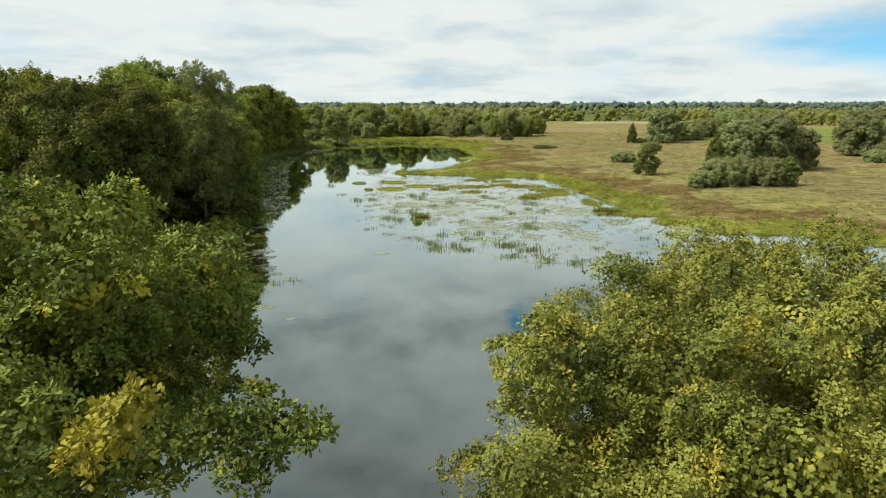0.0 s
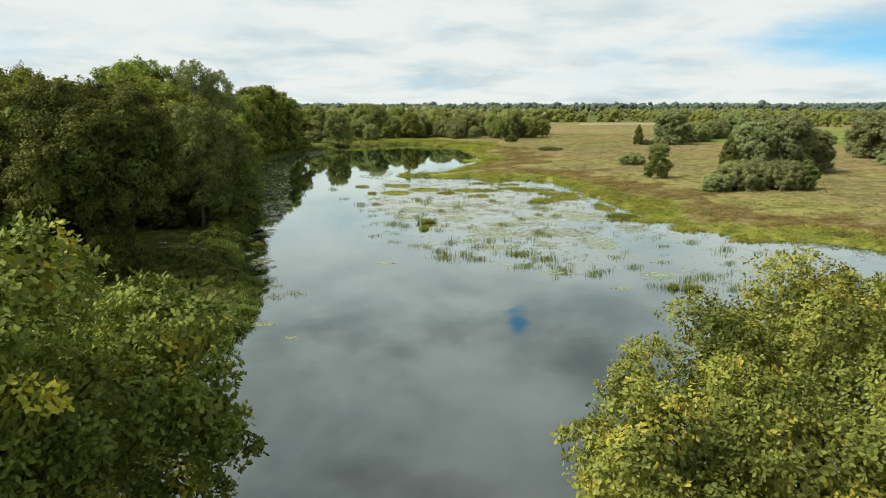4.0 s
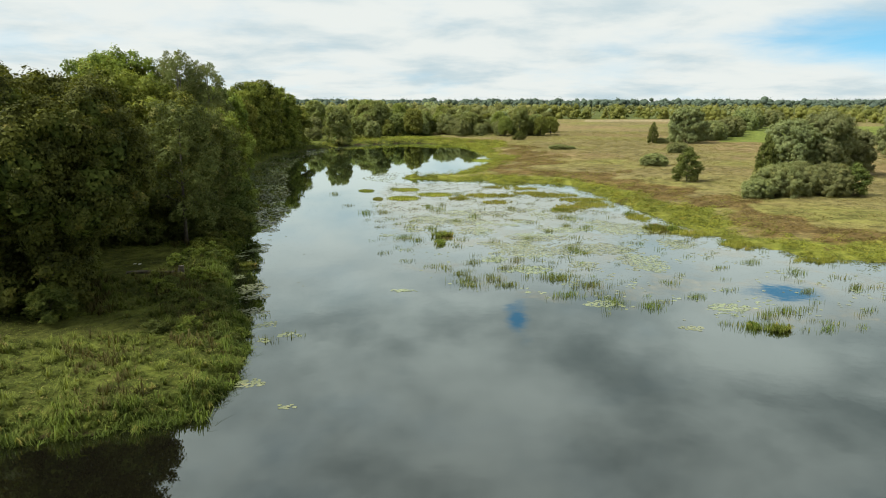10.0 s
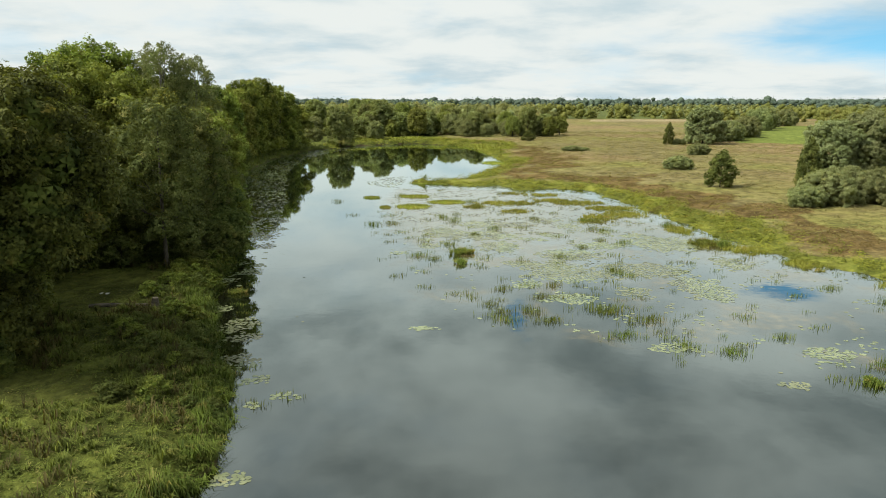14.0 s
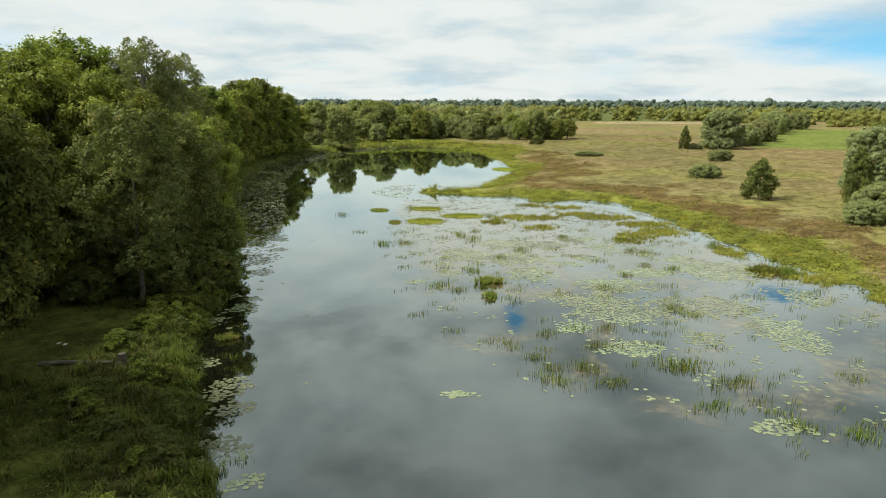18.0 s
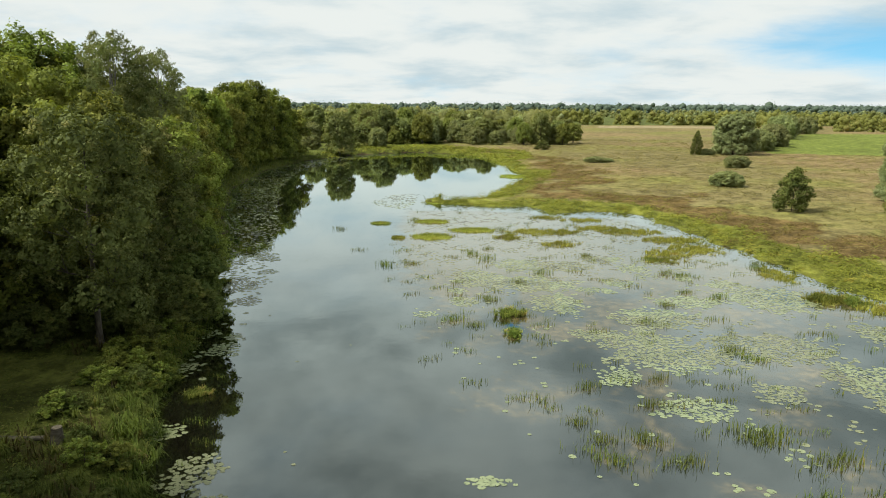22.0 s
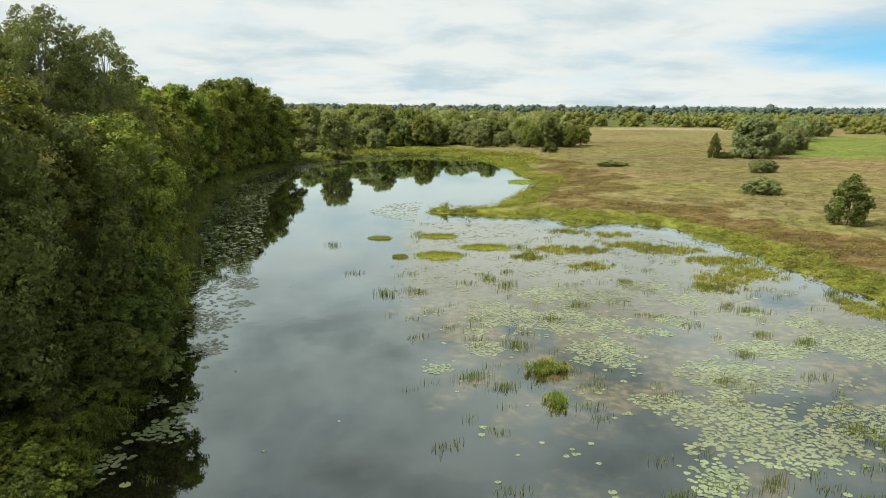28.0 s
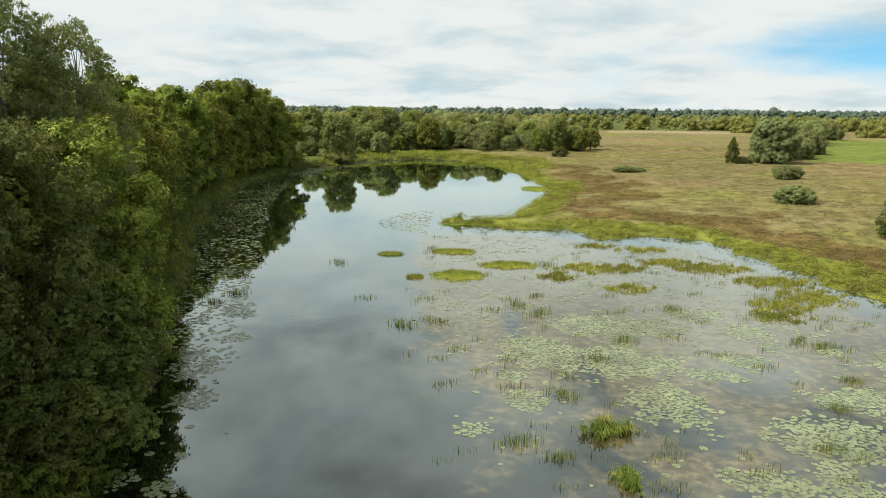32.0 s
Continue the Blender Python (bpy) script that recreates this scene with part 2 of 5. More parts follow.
STRAW_GRASS = leaf_material("meadow_grass_blades", (0.16, 0.142, 0.053), (0.285, 0.248, 0.105), (0.32, 0.27, 0.13), 0.16, 0.3, 0.08)
REED = leaf_material("reed_blades", (0.08, 0.11, 0.02), (0.22, 0.25, 0.05), (0.38, 0.30, 0.10), 0.10, 0.3, 0.8)
PAD = leaf_material("lily_pads", (0.155, 0.18, 0.09), (0.26, 0.285, 0.155), (0.33, 0.305, 0.13), 0.05, 0.06, 0.7, 0.9)
BARK = rough_material("bark", (0.03, 0.025, 0.019), (0.105, 0.088, 0.068), 9.0, 0.9, 0.8, (1, 1, 0.25))
BIRCH_BARK = rough_material("birch_bark", (0.05, 0.045, 0.04), (0.24, 0.225, 0.20), 5.0, 0.8, 0.3, (1, 1, 3))
DEAD_WOOD = rough_material("grey_dead_wood", (0.035, 0.03, 0.023), (0.14, 0.118, 0.088), 8.0, 0.85, 0.6, (0.3, 1, 1))
CUT_WOOD = rough_material("cut_wood", (0.085, 0.07, 0.05), (0.19, 0.16, 0.115), 12.0, 0.8, 0.3)
PALE_STONE = rough_material("pale_stone", (0.38, 0.36, 0.32), (0.60, 0.58, 0.53), 7.0, 0.8, 0.5)


def ground_material():
    m, n, out = material("ground")
    geo = n.add("ShaderNodeNewGeometry").outputs["Position"]
    fine, mid, wide = n.noise(geo, 2.3, 6.0, 0.65), n.noise(geo, 0.28, 5.0, 0.6), n.noise(geo, 0.035, 4.0, 0.55)
    grain = n.math("ADD", n.math("MULTIPLY", fine, 0.5), n.math("MULTIPLY", mid, 0.5))
    tone = n.math("ADD", n.math("MULTIPLY", mid, 0.6), n.math("MULTIPLY", wide, 0.4))
    meadow = n.mix(n.ramp(grain, 0.34, 0.66), (0.14, 0.118, 0.046, 1), (0.25, 0.21, 0.096, 1))
    meadow = n.mix(n.ramp(wide, 0.46, 0.62), meadow, n.mix(grain, (0.12, 0.115, 0.03, 1), (0.24, 0.225, 0.075, 1)))
    meadow = n.mix(n.ramp(n.noise(geo, 0.016, 4.0, 0.6), 0.46, 0.60), meadow, n.mix(grain, (0.15, 0.105, 0.045, 1), (0.30, 0.225, 0.12, 1)))
    meadow = n.mix(n.ramp(tone, 0.55, 0.64, 0.0, 0.7), meadow, (0.115, 0.115, 0.032, 1))
    brown = n.mix(n.ramp(grain, 0.36, 0.62), (0.085, 0.06, 0.022, 1), (0.18, 0.125, 0.05, 1))
    fringe = n.mix(n.ramp(grain, 0.36, 0.62), (0.08, 0.095, 0.016, 1), (0.20, 0.205, 0.04, 1))
    lawn = n.mix(n.ramp(grain, 0.36, 0.62), (0.045, 0.055, 0.011, 1), (0.115, 0.13, 0.026, 1))
    short = n.mix(n.ramp(grain, 0.34, 0.64), (0.045, 0.052, 0.012, 1), (0.125, 0.135, 0.03, 1))
    shade_floor = n.mix(n.ramp(grain, 0.36, 0.62), (0.06, 0.075, 0.02, 1), (0.13, 0.15, 0.045, 1))
    mud = n.mix(n.ramp(grain, 0.4, 0.6), (0.03, 0.024, 0.014, 1), (0.075, 0.055, 0.03, 1))
    crop = n.mix(n.ramp(grain, 0.38, 0.62), (0.125, 0.155, 0.03, 1), (0.17, 0.20, 0.045, 1))
    stubble = n.mix(n.ramp(grain, 0.38, 0.62), (0.25, 0.20, 0.115, 1), (0.34, 0.275, 0.17, 1))
    colour = meadow
    for name, tone in (("brown", brown), ("fringe", fringe), ("lawn", lawn), ("turf", short), ("crop", crop), ("stubble", stubble), ("woodland", shade_floor), ("bed", mud)):
        mask = n.ramp(n.math("ADD", n.attr(name), n.math("MULTIPLY", n.math("SUBTRACT", mid, 0.5), 0.7)), 0.35, 0.65)
        colour = n.mix(mask, colour, tone)
    tussock = n.noise(geo, 0.62, 5.0, 0.68, 0.3)
    patch = n.math("MULTIPLY", n.ramp(tussock, 0.36, 0.62, 0.55, 1.08), n.ramp(wide, 0.34, 0.62, 0.82, 1.05))
    colour = n.mix(1.0, colour, patch, "MULTIPLY")
    body = n.add("ShaderNodeBsdfPrincipled")
    n.link(colour, body.inputs["Base Color"])
    body.inputs["Roughness"].default_value = 0.95
    body.inputs["Specular IOR Level"].default_value = 0.1
    n.link(n.bump(grain, 0.9, 0.35), body.inputs["Normal"])
    n.link(body.outputs[0], out.inputs[0])
    return m


def water_material():
    """Still peaty water; between the lily pads the weed just under the surface shows through."""
    m, n, out = material("water")
    geo = n.add("ShaderNodeNewGeometry").outputs["Position"]
    patches = n.noise(geo, 0.20, 5.0, 0.6, 0.6)
    flecks = n.noise(geo, 1.6, 5.0, 0.65)
    weed = n.math("ADD", n.math("MULTIPLY", n.attr("weed"), 0.72), n.math("MULTIPLY", n.math("SUBTRACT", patches, 0.5), 1.5))
    weed = n.math("ADD", weed, n.math("MULTIPLY", n.math("SUBTRACT", flecks, 0.5), 0.38))
    weed = n.math("MULTIPLY", n.ramp(weed, 0.41, 0.88), 0.43)
    tone = n.mix(n.ramp(flecks, 0.4, 0.65), (0.16, 0.118, 0.052, 1), (0.37, 0.285, 0.15, 1))
    colour = n.mix(weed, (0.005, 0.0045, 0.003, 1), tone)
    ripples = n.noise(geo, 1.1, 3.0, 0.5)
    relief = n.bump(ripples, 0.10, 0.02)
    body = n.add("ShaderNodeBsdfDiffuse")
    n.link(colour, body.inputs["Color"])
    gloss = n.add("ShaderNodeBsdfGlossy")
    gloss.inputs["Color"].default_value = (0.90, 1.0, 0.985, 1)
    n.link(n.math("ADD", n.math("MULTIPLY", weed, 0.10), 0.02), gloss.inputs["Roughness"])
    n.link(relief, gloss.inputs["Normal"])
    edge = n.add("ShaderNodeFresnel")
    edge.inputs["IOR"].default_value = WATER_IOR
    n.link(relief, edge.inputs["Normal"])
    share = n.math("MULTIPLY", n.math("POWER", edge.outputs[0], 0.525), n.math("SUBTRACT", 1.15, n.math("MULTIPLY", weed, 0.5)), True)
    mixed = n.add("ShaderNodeMixShader")
    n.link(share, mixed.inputs[0])
    n.link(body.outputs[0], mixed.inputs[1])
    n.link(gloss.outputs[0], mixed.inputs[2])
    n.link(mixed.outputs[0], out.inputs[0])
    return m


WATER_IOR = 1.33
GROUND, WATER = ground_material(), water_material()


# ---- plan ----
SHORE = ([(-160, 30), (-60, 33), (-30, 36), (-22, 36.5), (-17.5, 37.3), (-14.2, 39), (-13.3, 43), (-15.4, 50), (-18.4, 56), (-20.7, 61), (-22.6, 66.5), (-23.4, 72), (-24.4, 77.5), (-25.8, 84),
         (-28.6, 91), (-30.6, 98), (-33.3, 107), (-36, 115), (-39.5, 124), (-46.5, 148), (-50, 180), (-47, 205), (-38, 226), (-20, 239), (-2, 224), (3, 202), (4.5, 183), (6.5, 172), (2, 156), (-2, 145), (-3.5, 139.5)] + [
(-12, 136.3), (-12.3, 134.9), (-4, 130.5), (3, 131), (5, 124.5), (10, 127.5), (16.5, 125.5), (17.9, 121.5), (17.2, 118.5), (18.9, 115.5), (19.1, 112), (20.9, 109), (20.1, 106), (21.8, 102), (21.2, 98.5), (22.9, 95), (22.9, 91),
         (24.5, 86), (26, 79), (31, 71.5), (38, 69.5), (43, 64.5), (60, 58), (110, 50), (260, 45),
         (260, 14), (110, 12.5), (40, 13.5), (12, 14.5), (2, 12), (-8, 12.5), (-30, 13), (-160, 10)])
FIELD = [(82, 229), (110, 222), (420, 215), (420, 372), (160, 362), (112, 340)]
LILIES = [(-15.5, 127), (-15, 118), (-14.5, 97), (-12, 80), (-7.5, 65), (-1, 58), (10, 53.5), (22, 49), (42, 45), (44, 62), (31, 70), (25, 81), (22, 92), (17, 112), (14, 124), (5, 123), (-4, 129)]


def inside(poly, x, y):
    """Distance to the outline of poly, positive inside."""
    x, y = np.asarray(x, float), np.asarray(y, float)
    best, odd = np.full(x.shape, 1e9), np.zeros(x.shape, bool)
    for (ax, ay), (bx, by) in zip(poly, poly[1:] + poly[:1]):
        dx, dy = bx - ax, by - ay
        t = np.clip(((x - ax) * dx + (y - ay) * dy) / (dx * dx + dy * dy), 0, 1)
        best = np.minimum(best, np.hypot(x - ax - t * dx, y - ay - t * dy))
        cross = (ay > y) != (by > y)
        odd ^= cross & (x < (bx - ax) * (y - ay) / (by - ay + 1e-12) + ax)
    return np.where(odd, best, -best)


def wobble(x, y, size, seed=0.0):
    """Smooth uneven values, about -1 to 1, that vary over that many metres."""
    u, v = np.asarray(x, float) / size + seed, np.asarray(y, float) / size - seed
    return (np.sin(2.1 * u + 1.3 * v) + np.sin(-1.7 * u + 2.3 * v + 1.9) + np.sin(4.3 * u - 3.1 * v + 0.7) * 0.6 + np.sin(3.7 * u + 5.1 * v + 4.0) * 0.5) / 3.1


def shore(x, y):
    """Metres inland; negative in the water."""
    return -inside(SHORE, x, y) + 0.5 * wobble(x, y, 2.6) + 0.35 * wobble(x, y, 0.9, 3.0)


def height(x, y):
    s = shore(x, y)
    steep = np.where(np.asarray(x) < -10, 1.1, 7.0)
    land = 0.04 + 1.0 * (1 - np.exp(-np.maximum(s, 0) / steep)) + (0.12 * wobble(x, y, 4.0, 1.0) + 0.16 * np.maximum(wobble(x, y, 1.1, 6.0), -0.3)) * np.clip(s / 3, 0, 1)
    return np.where(s > 0, land, np.maximum(-1.4, -0.05 + 0.25 * s))


def turf(x, y):
    """Where the grass of the bank is short: about 1 on the two lawns, 0 elsewhere."""
    a = 1.4 - np.hypot((x + 27.5) / 7.5, (y - 47.4 - 0.12 * (x + 28)) / 2.8)
    b = 1.4 - np.hypot((x + 30.0) / 5.5, (y - 64.5) / 6.0)
    return np.clip(np.maximum(a, b) + 0.22 * wobble(x, y, 1.9, 5.0), 0, 1)


def uniform_mesh(name, verts, faces, smooth=False):
    """A mesh from arrays, all faces with the same number of corners."""
    verts, faces = np.asarray(verts, np.float32), np.asarray(faces, np.int32)
    me = bpy.data.meshes.new(name)
    count, k = faces.shape
    me.vertices.add(len(verts))
    me.vertices.foreach_set("co", verts.ravel())
    me.loops.add(count * k)
    me.loops.foreach_set("vertex_index", faces.ravel())
    me.polygons.add(count)
    me.polygons.foreach_set("loop_start", np.arange(0, count * k, k, dtype=np.int32))
    me.update(calc_edges=True)
    if smooth:
        me.polygons.foreach_set("use_smooth", np.ones(count, bool))
    return me


def grid_faces(nx, ny):
    i = np.arange(nx * ny).reshape(ny, nx)
    return np.stack([i[:-1, :-1], i[:-1, 1:], i[1:, 1:], i[1:, :-1]], -1).reshape(-1, 4)


def stretch(core, far, step, grow):
    """Even steps over the core, then ever longer ones out to far."""
    mid = list(np.arange(core[0], core[1] + step, step))
    s, x = step, mid[0]
    while x > far[0]:
        s *= grow
        x -= s
        mid.insert(0, x)
    s, x = step, mid[-1]
    while x < far[1]:
        s *= grow
        x += s
        mid.append(x)
    return np.array(mid)


def field(me, name, values):
    me.attributes.new(name, "FLOAT", "POINT").data.foreach_set("value", np.asarray(values, np.float32).ravel())


def build_ground():
    xs = stretch((-52, 48), (-4000, 4000), 0.8, 1.09)
    ys = stretch((32, 150), (-400, 4800), 0.8, 1.045)
    X, Y = np.meshgrid(xs, ys)
    x, y = X.ravel(), Y.ravel()
    s = shore(x, y)
    me = uniform_mesh("ground", np.stack([x, y, height(x, y)], -1), grid_faces(len(xs), len(ys)), True)
    right = (x > -16) & (y > 45)
    edge = 4.8 + 3.2 * wobble(x, y, 9)
    field(me, "bed", np.clip(0.5 - s * 2.0, 0, 1))
    field(me, "fringe", np.where(right | (y > 215), np.clip((edge - s) / 4 + 0.5, 0, 1), 0.0))
    field(me, "turf", np.where(x < -14, turf(x, y), 0.0))
    field(me, "lawn", np.where(y < 30, 1, np.clip(-(x + 12) / 3, 0, 1)) * (y < 400))
    band = np.where(right, np.clip(1.0 - np.abs(s - edge - 5 - 4 * wobble(x, y, 22, 2.0)) / 8.5 + 0.5 * wobble(x, y, 5, 4.0), 0, 1), 0)
    field(me, "brown", band * 1.1)
    field(me, "crop", np.clip(inside(FIELD, x, y) / 3 + 0.5, 0, 1))
    field(me, "stubble", np.clip(inside([(74, 436), (150, 432), (168, 474), (84, 478)], x, y) / 4 + 0.5, 0, 1))
    field(me, "woodland", np.clip(np.where(x < -60, (-60 - x) / 10, 0) + np.clip((y - 488) / 8, 0, 1), 0, 1))
    me.materials.append(GROUND)
    return tagged(new("ground", me), "low riverside meadow and banks with grass and mud", "ground", kind="structure")


def build_water():
    xs, ys = np.arange(-165, 262, 2.6), np.arange(6, 245, 2.6)
    X, Y = np.meshgrid(xs, ys)
    x, y = X.ravel(), Y.ravel()
    me = uniform_mesh("water", np.stack([x, y, 0 * x], -1), grid_faces(len(xs), len(ys)), True)
    field(me, "weed", np.clip(inside(LILIES, x, y) / 7 + 0.45, 0, 1) * (0.68 + 0.82 * np.clip((y - 74) / 26, 0, 1)))
    me.materials.append(WATER)
    return tagged(new("water", me), "still dark river water reflecting the cloudy sky", "water", kind="structure")


build_ground()
build_water()


# ---- plants: shared builders ----
def part(name, me, mat, parent, label=""):
    if not me.materials:
        me.materials.append(mat)
    ob = new(name, me)
    ob.parent = parent
    return tagged(ob, label)


def unit(v):
    return v / np.maximum(np.linalg.norm(v, axis=-1, keepdims=True), 1e-6)


def leaf_blades(rng, at, out, size, wide=0.55, droop=0.0, unruly=0.34, three=False):
    """A leaf at each place, its face turned about the way given, none two alike."""
    n = len(at)
    normal = unit(out + rng.normal(0, unruly, (n, 3)))
    along = unit(np.cross(normal, rng.normal(0, 1, (n, 3))) + np.array([0, 0, -droop]))
    side = unit(np.cross(normal, along))
    l = (size * rng.uniform(0.65, 1.35, n))[:, None]
    w = l * wide * 0.5
    pts = [at - along * l * 0.5, at + side * w - normal * w * 0.25 + along * l * 0.1, at + along * l * 0.5, at - side * w - normal * w * 0.25 + along * l * 0.1]
    if three:
        # a far leaf: three corners are enough
        pts = [at - along * l * 0.5 + side * w * rng.uniform(-0.6, 0.6, (n, 1)), at + side * w * 1.15 + along * l * 0.45, at - side * w * 1.15 + along * l * 0.45]
    k = len(pts)
    return np.stack(pts, 1).reshape(-1, 3), np.arange(n * k).reshape(n, k)


def tube(path, radii, sides=6):
    path, radii = np.asarray(path, float), np.asarray(radii, float)
    verts = []
    for i, p in enumerate(path):
        d = unit(path[min(i + 1, len(path) - 1)] - path[max(i - 1, 0)])
        a = unit(np.cross(d, [0.31, 0.95, 0.08]))
        b = np.cross(d, a)
        for k in range(sides):
            c = 2 * math.pi * k / sides
            verts.append(p + radii[i] * (math.cos(c) * a + math.sin(c) * b))
    faces = [(i * sides + k, i * sides + (k + 1) % sides, (i + 1) * sides + (k + 1) % sides, (i + 1) * sides + k) for i in range(len(path) - 1) for k in range(sides)]
    return np.array(verts), np.array(faces)


def joined(pieces):
    verts, faces, base = [], [], 0
    for v, f in pieces:
        verts.append(v)
        faces.append(np.asarray(f) + base)
        base += len(v)
    return np.concatenate(verts), np.concatenate(faces)


def crown_blobs(rng, tall, wide, low, count, shape="round"):
    """Places and sizes of the leafy masses that make up a crown."""
    blobs = []
    mid, half = (tall + low) / 2, (tall - low) / 2
    for i in range(count):
        up = -0.85 + 1.75 * (i + 0.5) / count
        turn = i * 2.399 + rng.uniform(-0.5, 0.5)
        reach = math.sqrt(max(0.0, 1 - up * up * 0.85))
        if shape == "tall":
            reach *= 0.75 + 0.25 * (1 - up)
        elif shape == "bush":
            reach = math.sqrt(max(0.05, 1 - max(up, 0) ** 2))
        r = wide * (rng.uniform(0.30, 0.44) if shape == "bush" else rng.uniform(0.25, 0.40)) * min(1.0, (24 / count) ** 0.45)
        away = max(0.0, (wide - r * 0.75)) * reach * rng.uniform(0.68, 1.0)
        blobs.append((away * math.cos(turn), away * math.sin(turn), mid + up * (half - r * 0.55) - (0.35 * r if shape == "bush" else 0), r))
    blobs.append((0, 0, tall - wide * 0.36, wide * 0.38))
    if shape == "round" and low < 1:
        blobs += [(0.62 * wide * math.cos(k * 1.05 + 0.3), 0.62 * wide * math.sin(k * 1.05 + 0.3), low + wide * 0.22, wide * 0.30) for k in range(6)]
    return blobs


def rosettes(rng, at, face, per, leaf, wide):
    """Shoot ends: leaves that spread from each place like a small star, bent outwards and a little down."""
    n = len(at)
    axis = np.repeat(unit(face), per, axis=0)
    turn = rng.normal(0, 1, (n * per, 3))
    radial = unit(turn - axis * np.sum(turn * axis, axis=1, keepdims=True))
    along = unit(radial + axis * rng.uniform(-0.15, 0.75, (n * per, 1)))
    side = unit(np.cross(axis, along) + rng.normal(0, 0.22, (n * per, 3)))
    normal = np.cross(along, side)
    l = leaf * rng.uniform(0.65, 1.3, (n * per, 1))
    base = np.repeat(at, per, axis=0) + along * l * rng.uniform(0.0, 0.5, (n * per, 1)) + rng.normal(0, leaf * 0.28, (n * per, 3))
    w = l * wide * 0.5
    pts = [base, base + along * l * 0.62 + side * w - normal * w * 0.2, base + along * l, base + along * l * 0.62 - side * w - normal * w * 0.2]
    return np.stack(pts, 1).reshape(-1, 3), np.arange(n * per * 4).reshape(-1, 4)


def crown_knots(rng, blobs, lumps, small=(0.30, 0.50)):
    """Rounded tufts over the outside of the leafy masses: their centres, radii and outward ways."""
    centres, radii = np.array([b[:3] for b in blobs]), np.array([b[3] for b in blobs])
    i = np.arange(lumps) + 0.5
    up, turn = 1 - 1.75 * i / lumps, i * 2.39996
    ring = np.sqrt(np.maximum(0, 1 - up * up))
    ball = np.stack([ring * np.cos(turn), ring * np.sin(turn), up], -1)
    knots, sizes, ways = [], [], []
    for c, r in zip(centres, radii):
        a = rng.uniform(0, 2 * math.pi)
        d = ball @ np.array([[math.cos(a), math.sin(a), 0], [-math.sin(a), math.cos(a), 0], [0, 0, 1]]) + rng.normal(0, 0.22, ball.shape)
        d = unit(d)
        q = r * rng.uniform(*small, lumps)
        at = c + d * (r - 0.5 * q)[:, None] * np.array([1, 1, 0.9])
        buried = np.zeros(lumps, bool)
        for k, (oc, orad) in enumerate(zip(centres, radii)):
            gap = np.linalg.norm(at - oc, axis=1)
            buried |= (gap < 0.74 * orad) & (np.linalg.norm(c - oc) > 1e-6)
        knots.append(at[~buried])
        sizes.append(q[~buried])
        ways.append(d[~buried])
    return np.concatenate(knots), np.concatenate(sizes), np.concatenate(ways)


def crown_mesh(rng, blobs, leaf, wide=0.7, cover=1.2, lumps=11, stars=0, droop=0.0, small=(0.22, 0.50), core=1.0, loose=0.4):
    """A crown of tufts of leaves, each leaf turned about the way its tuft swells, with coarser leaves deep inside."""
    knots, sizes, ways = crown_knots(rng, blobs, lumps, small)
    one = leaf * leaf * wide * 0.5 * max(1, stars) * (0.8 if stars else 1.0)
    count = np.maximum(4, (cover * 2 * math.pi * sizes ** 2 / one).astype(int))
    which = np.repeat(np.arange(len(knots)), count)
    e = unit(rng.normal(0, 0.8, (len(which), 3)) + 0.5 * ways[which] + np.array([0, 0, 0.3]))
    # each tuft reaches out in shoots of uneven length
    shoot = 0.95 + 0.55 * np.sin(e @ rng.normal(0, 4.2, (3, 3)) + which[:, None] * np.array([1.7, 2.9, 4.3])).mean(axis=1)
    at = knots[which] + e * (sizes[which] * shoot * rng.uniform(0.55, 1.2, len(which)))[:, None] * np.array([1, 1, 0.85])
    keep = np.ones(len(at), bool)
    for bx, by, bz, r in blobs:
        keep &= np.sum((at - np.array([bx, by, bz])) ** 2, axis=1) > (0.66 * r) ** 2
    at, e = at[keep], e[keep]
    face = unit(e + np.array([0, 0, 0.35]))
    if stars:
        outer = rosettes(rng, at, unit(face + rng.normal(0, loose, at.shape)), stars, leaf, wide)
    else:
        outer = leaf_blades(rng, at, face, leaf, wide, droop, loose, True)
    deep_at, deep_out, deep_size = [], [], []
    for bx, by, bz, r in blobs:
        big = 1.35 * leaf if stars else min(0.3, max(1.6 * leaf, 0.1 * r)) if leaf < 0.25 else 1.5 * leaf
        n = int(core * 1.25 * 4 * math.pi * (0.6 * r) ** 2 / (big * big * 0.45))
        d = unit(rng.normal(0, 1, (n, 3)))
        deep_at.append(np.array([bx, by, bz]) + d * r * rng.uniform(0.45, 0.68, (n, 1)))
        deep_out.append(d)
        deep_size.append(np.full(n, big))
    deep = leaf_blades(rng, np.concatenate(deep_at), np.concatenate(deep_out), np.concatenate(deep_size), 0.9, 0.0, 0.25, not stars)
    return outer, deep


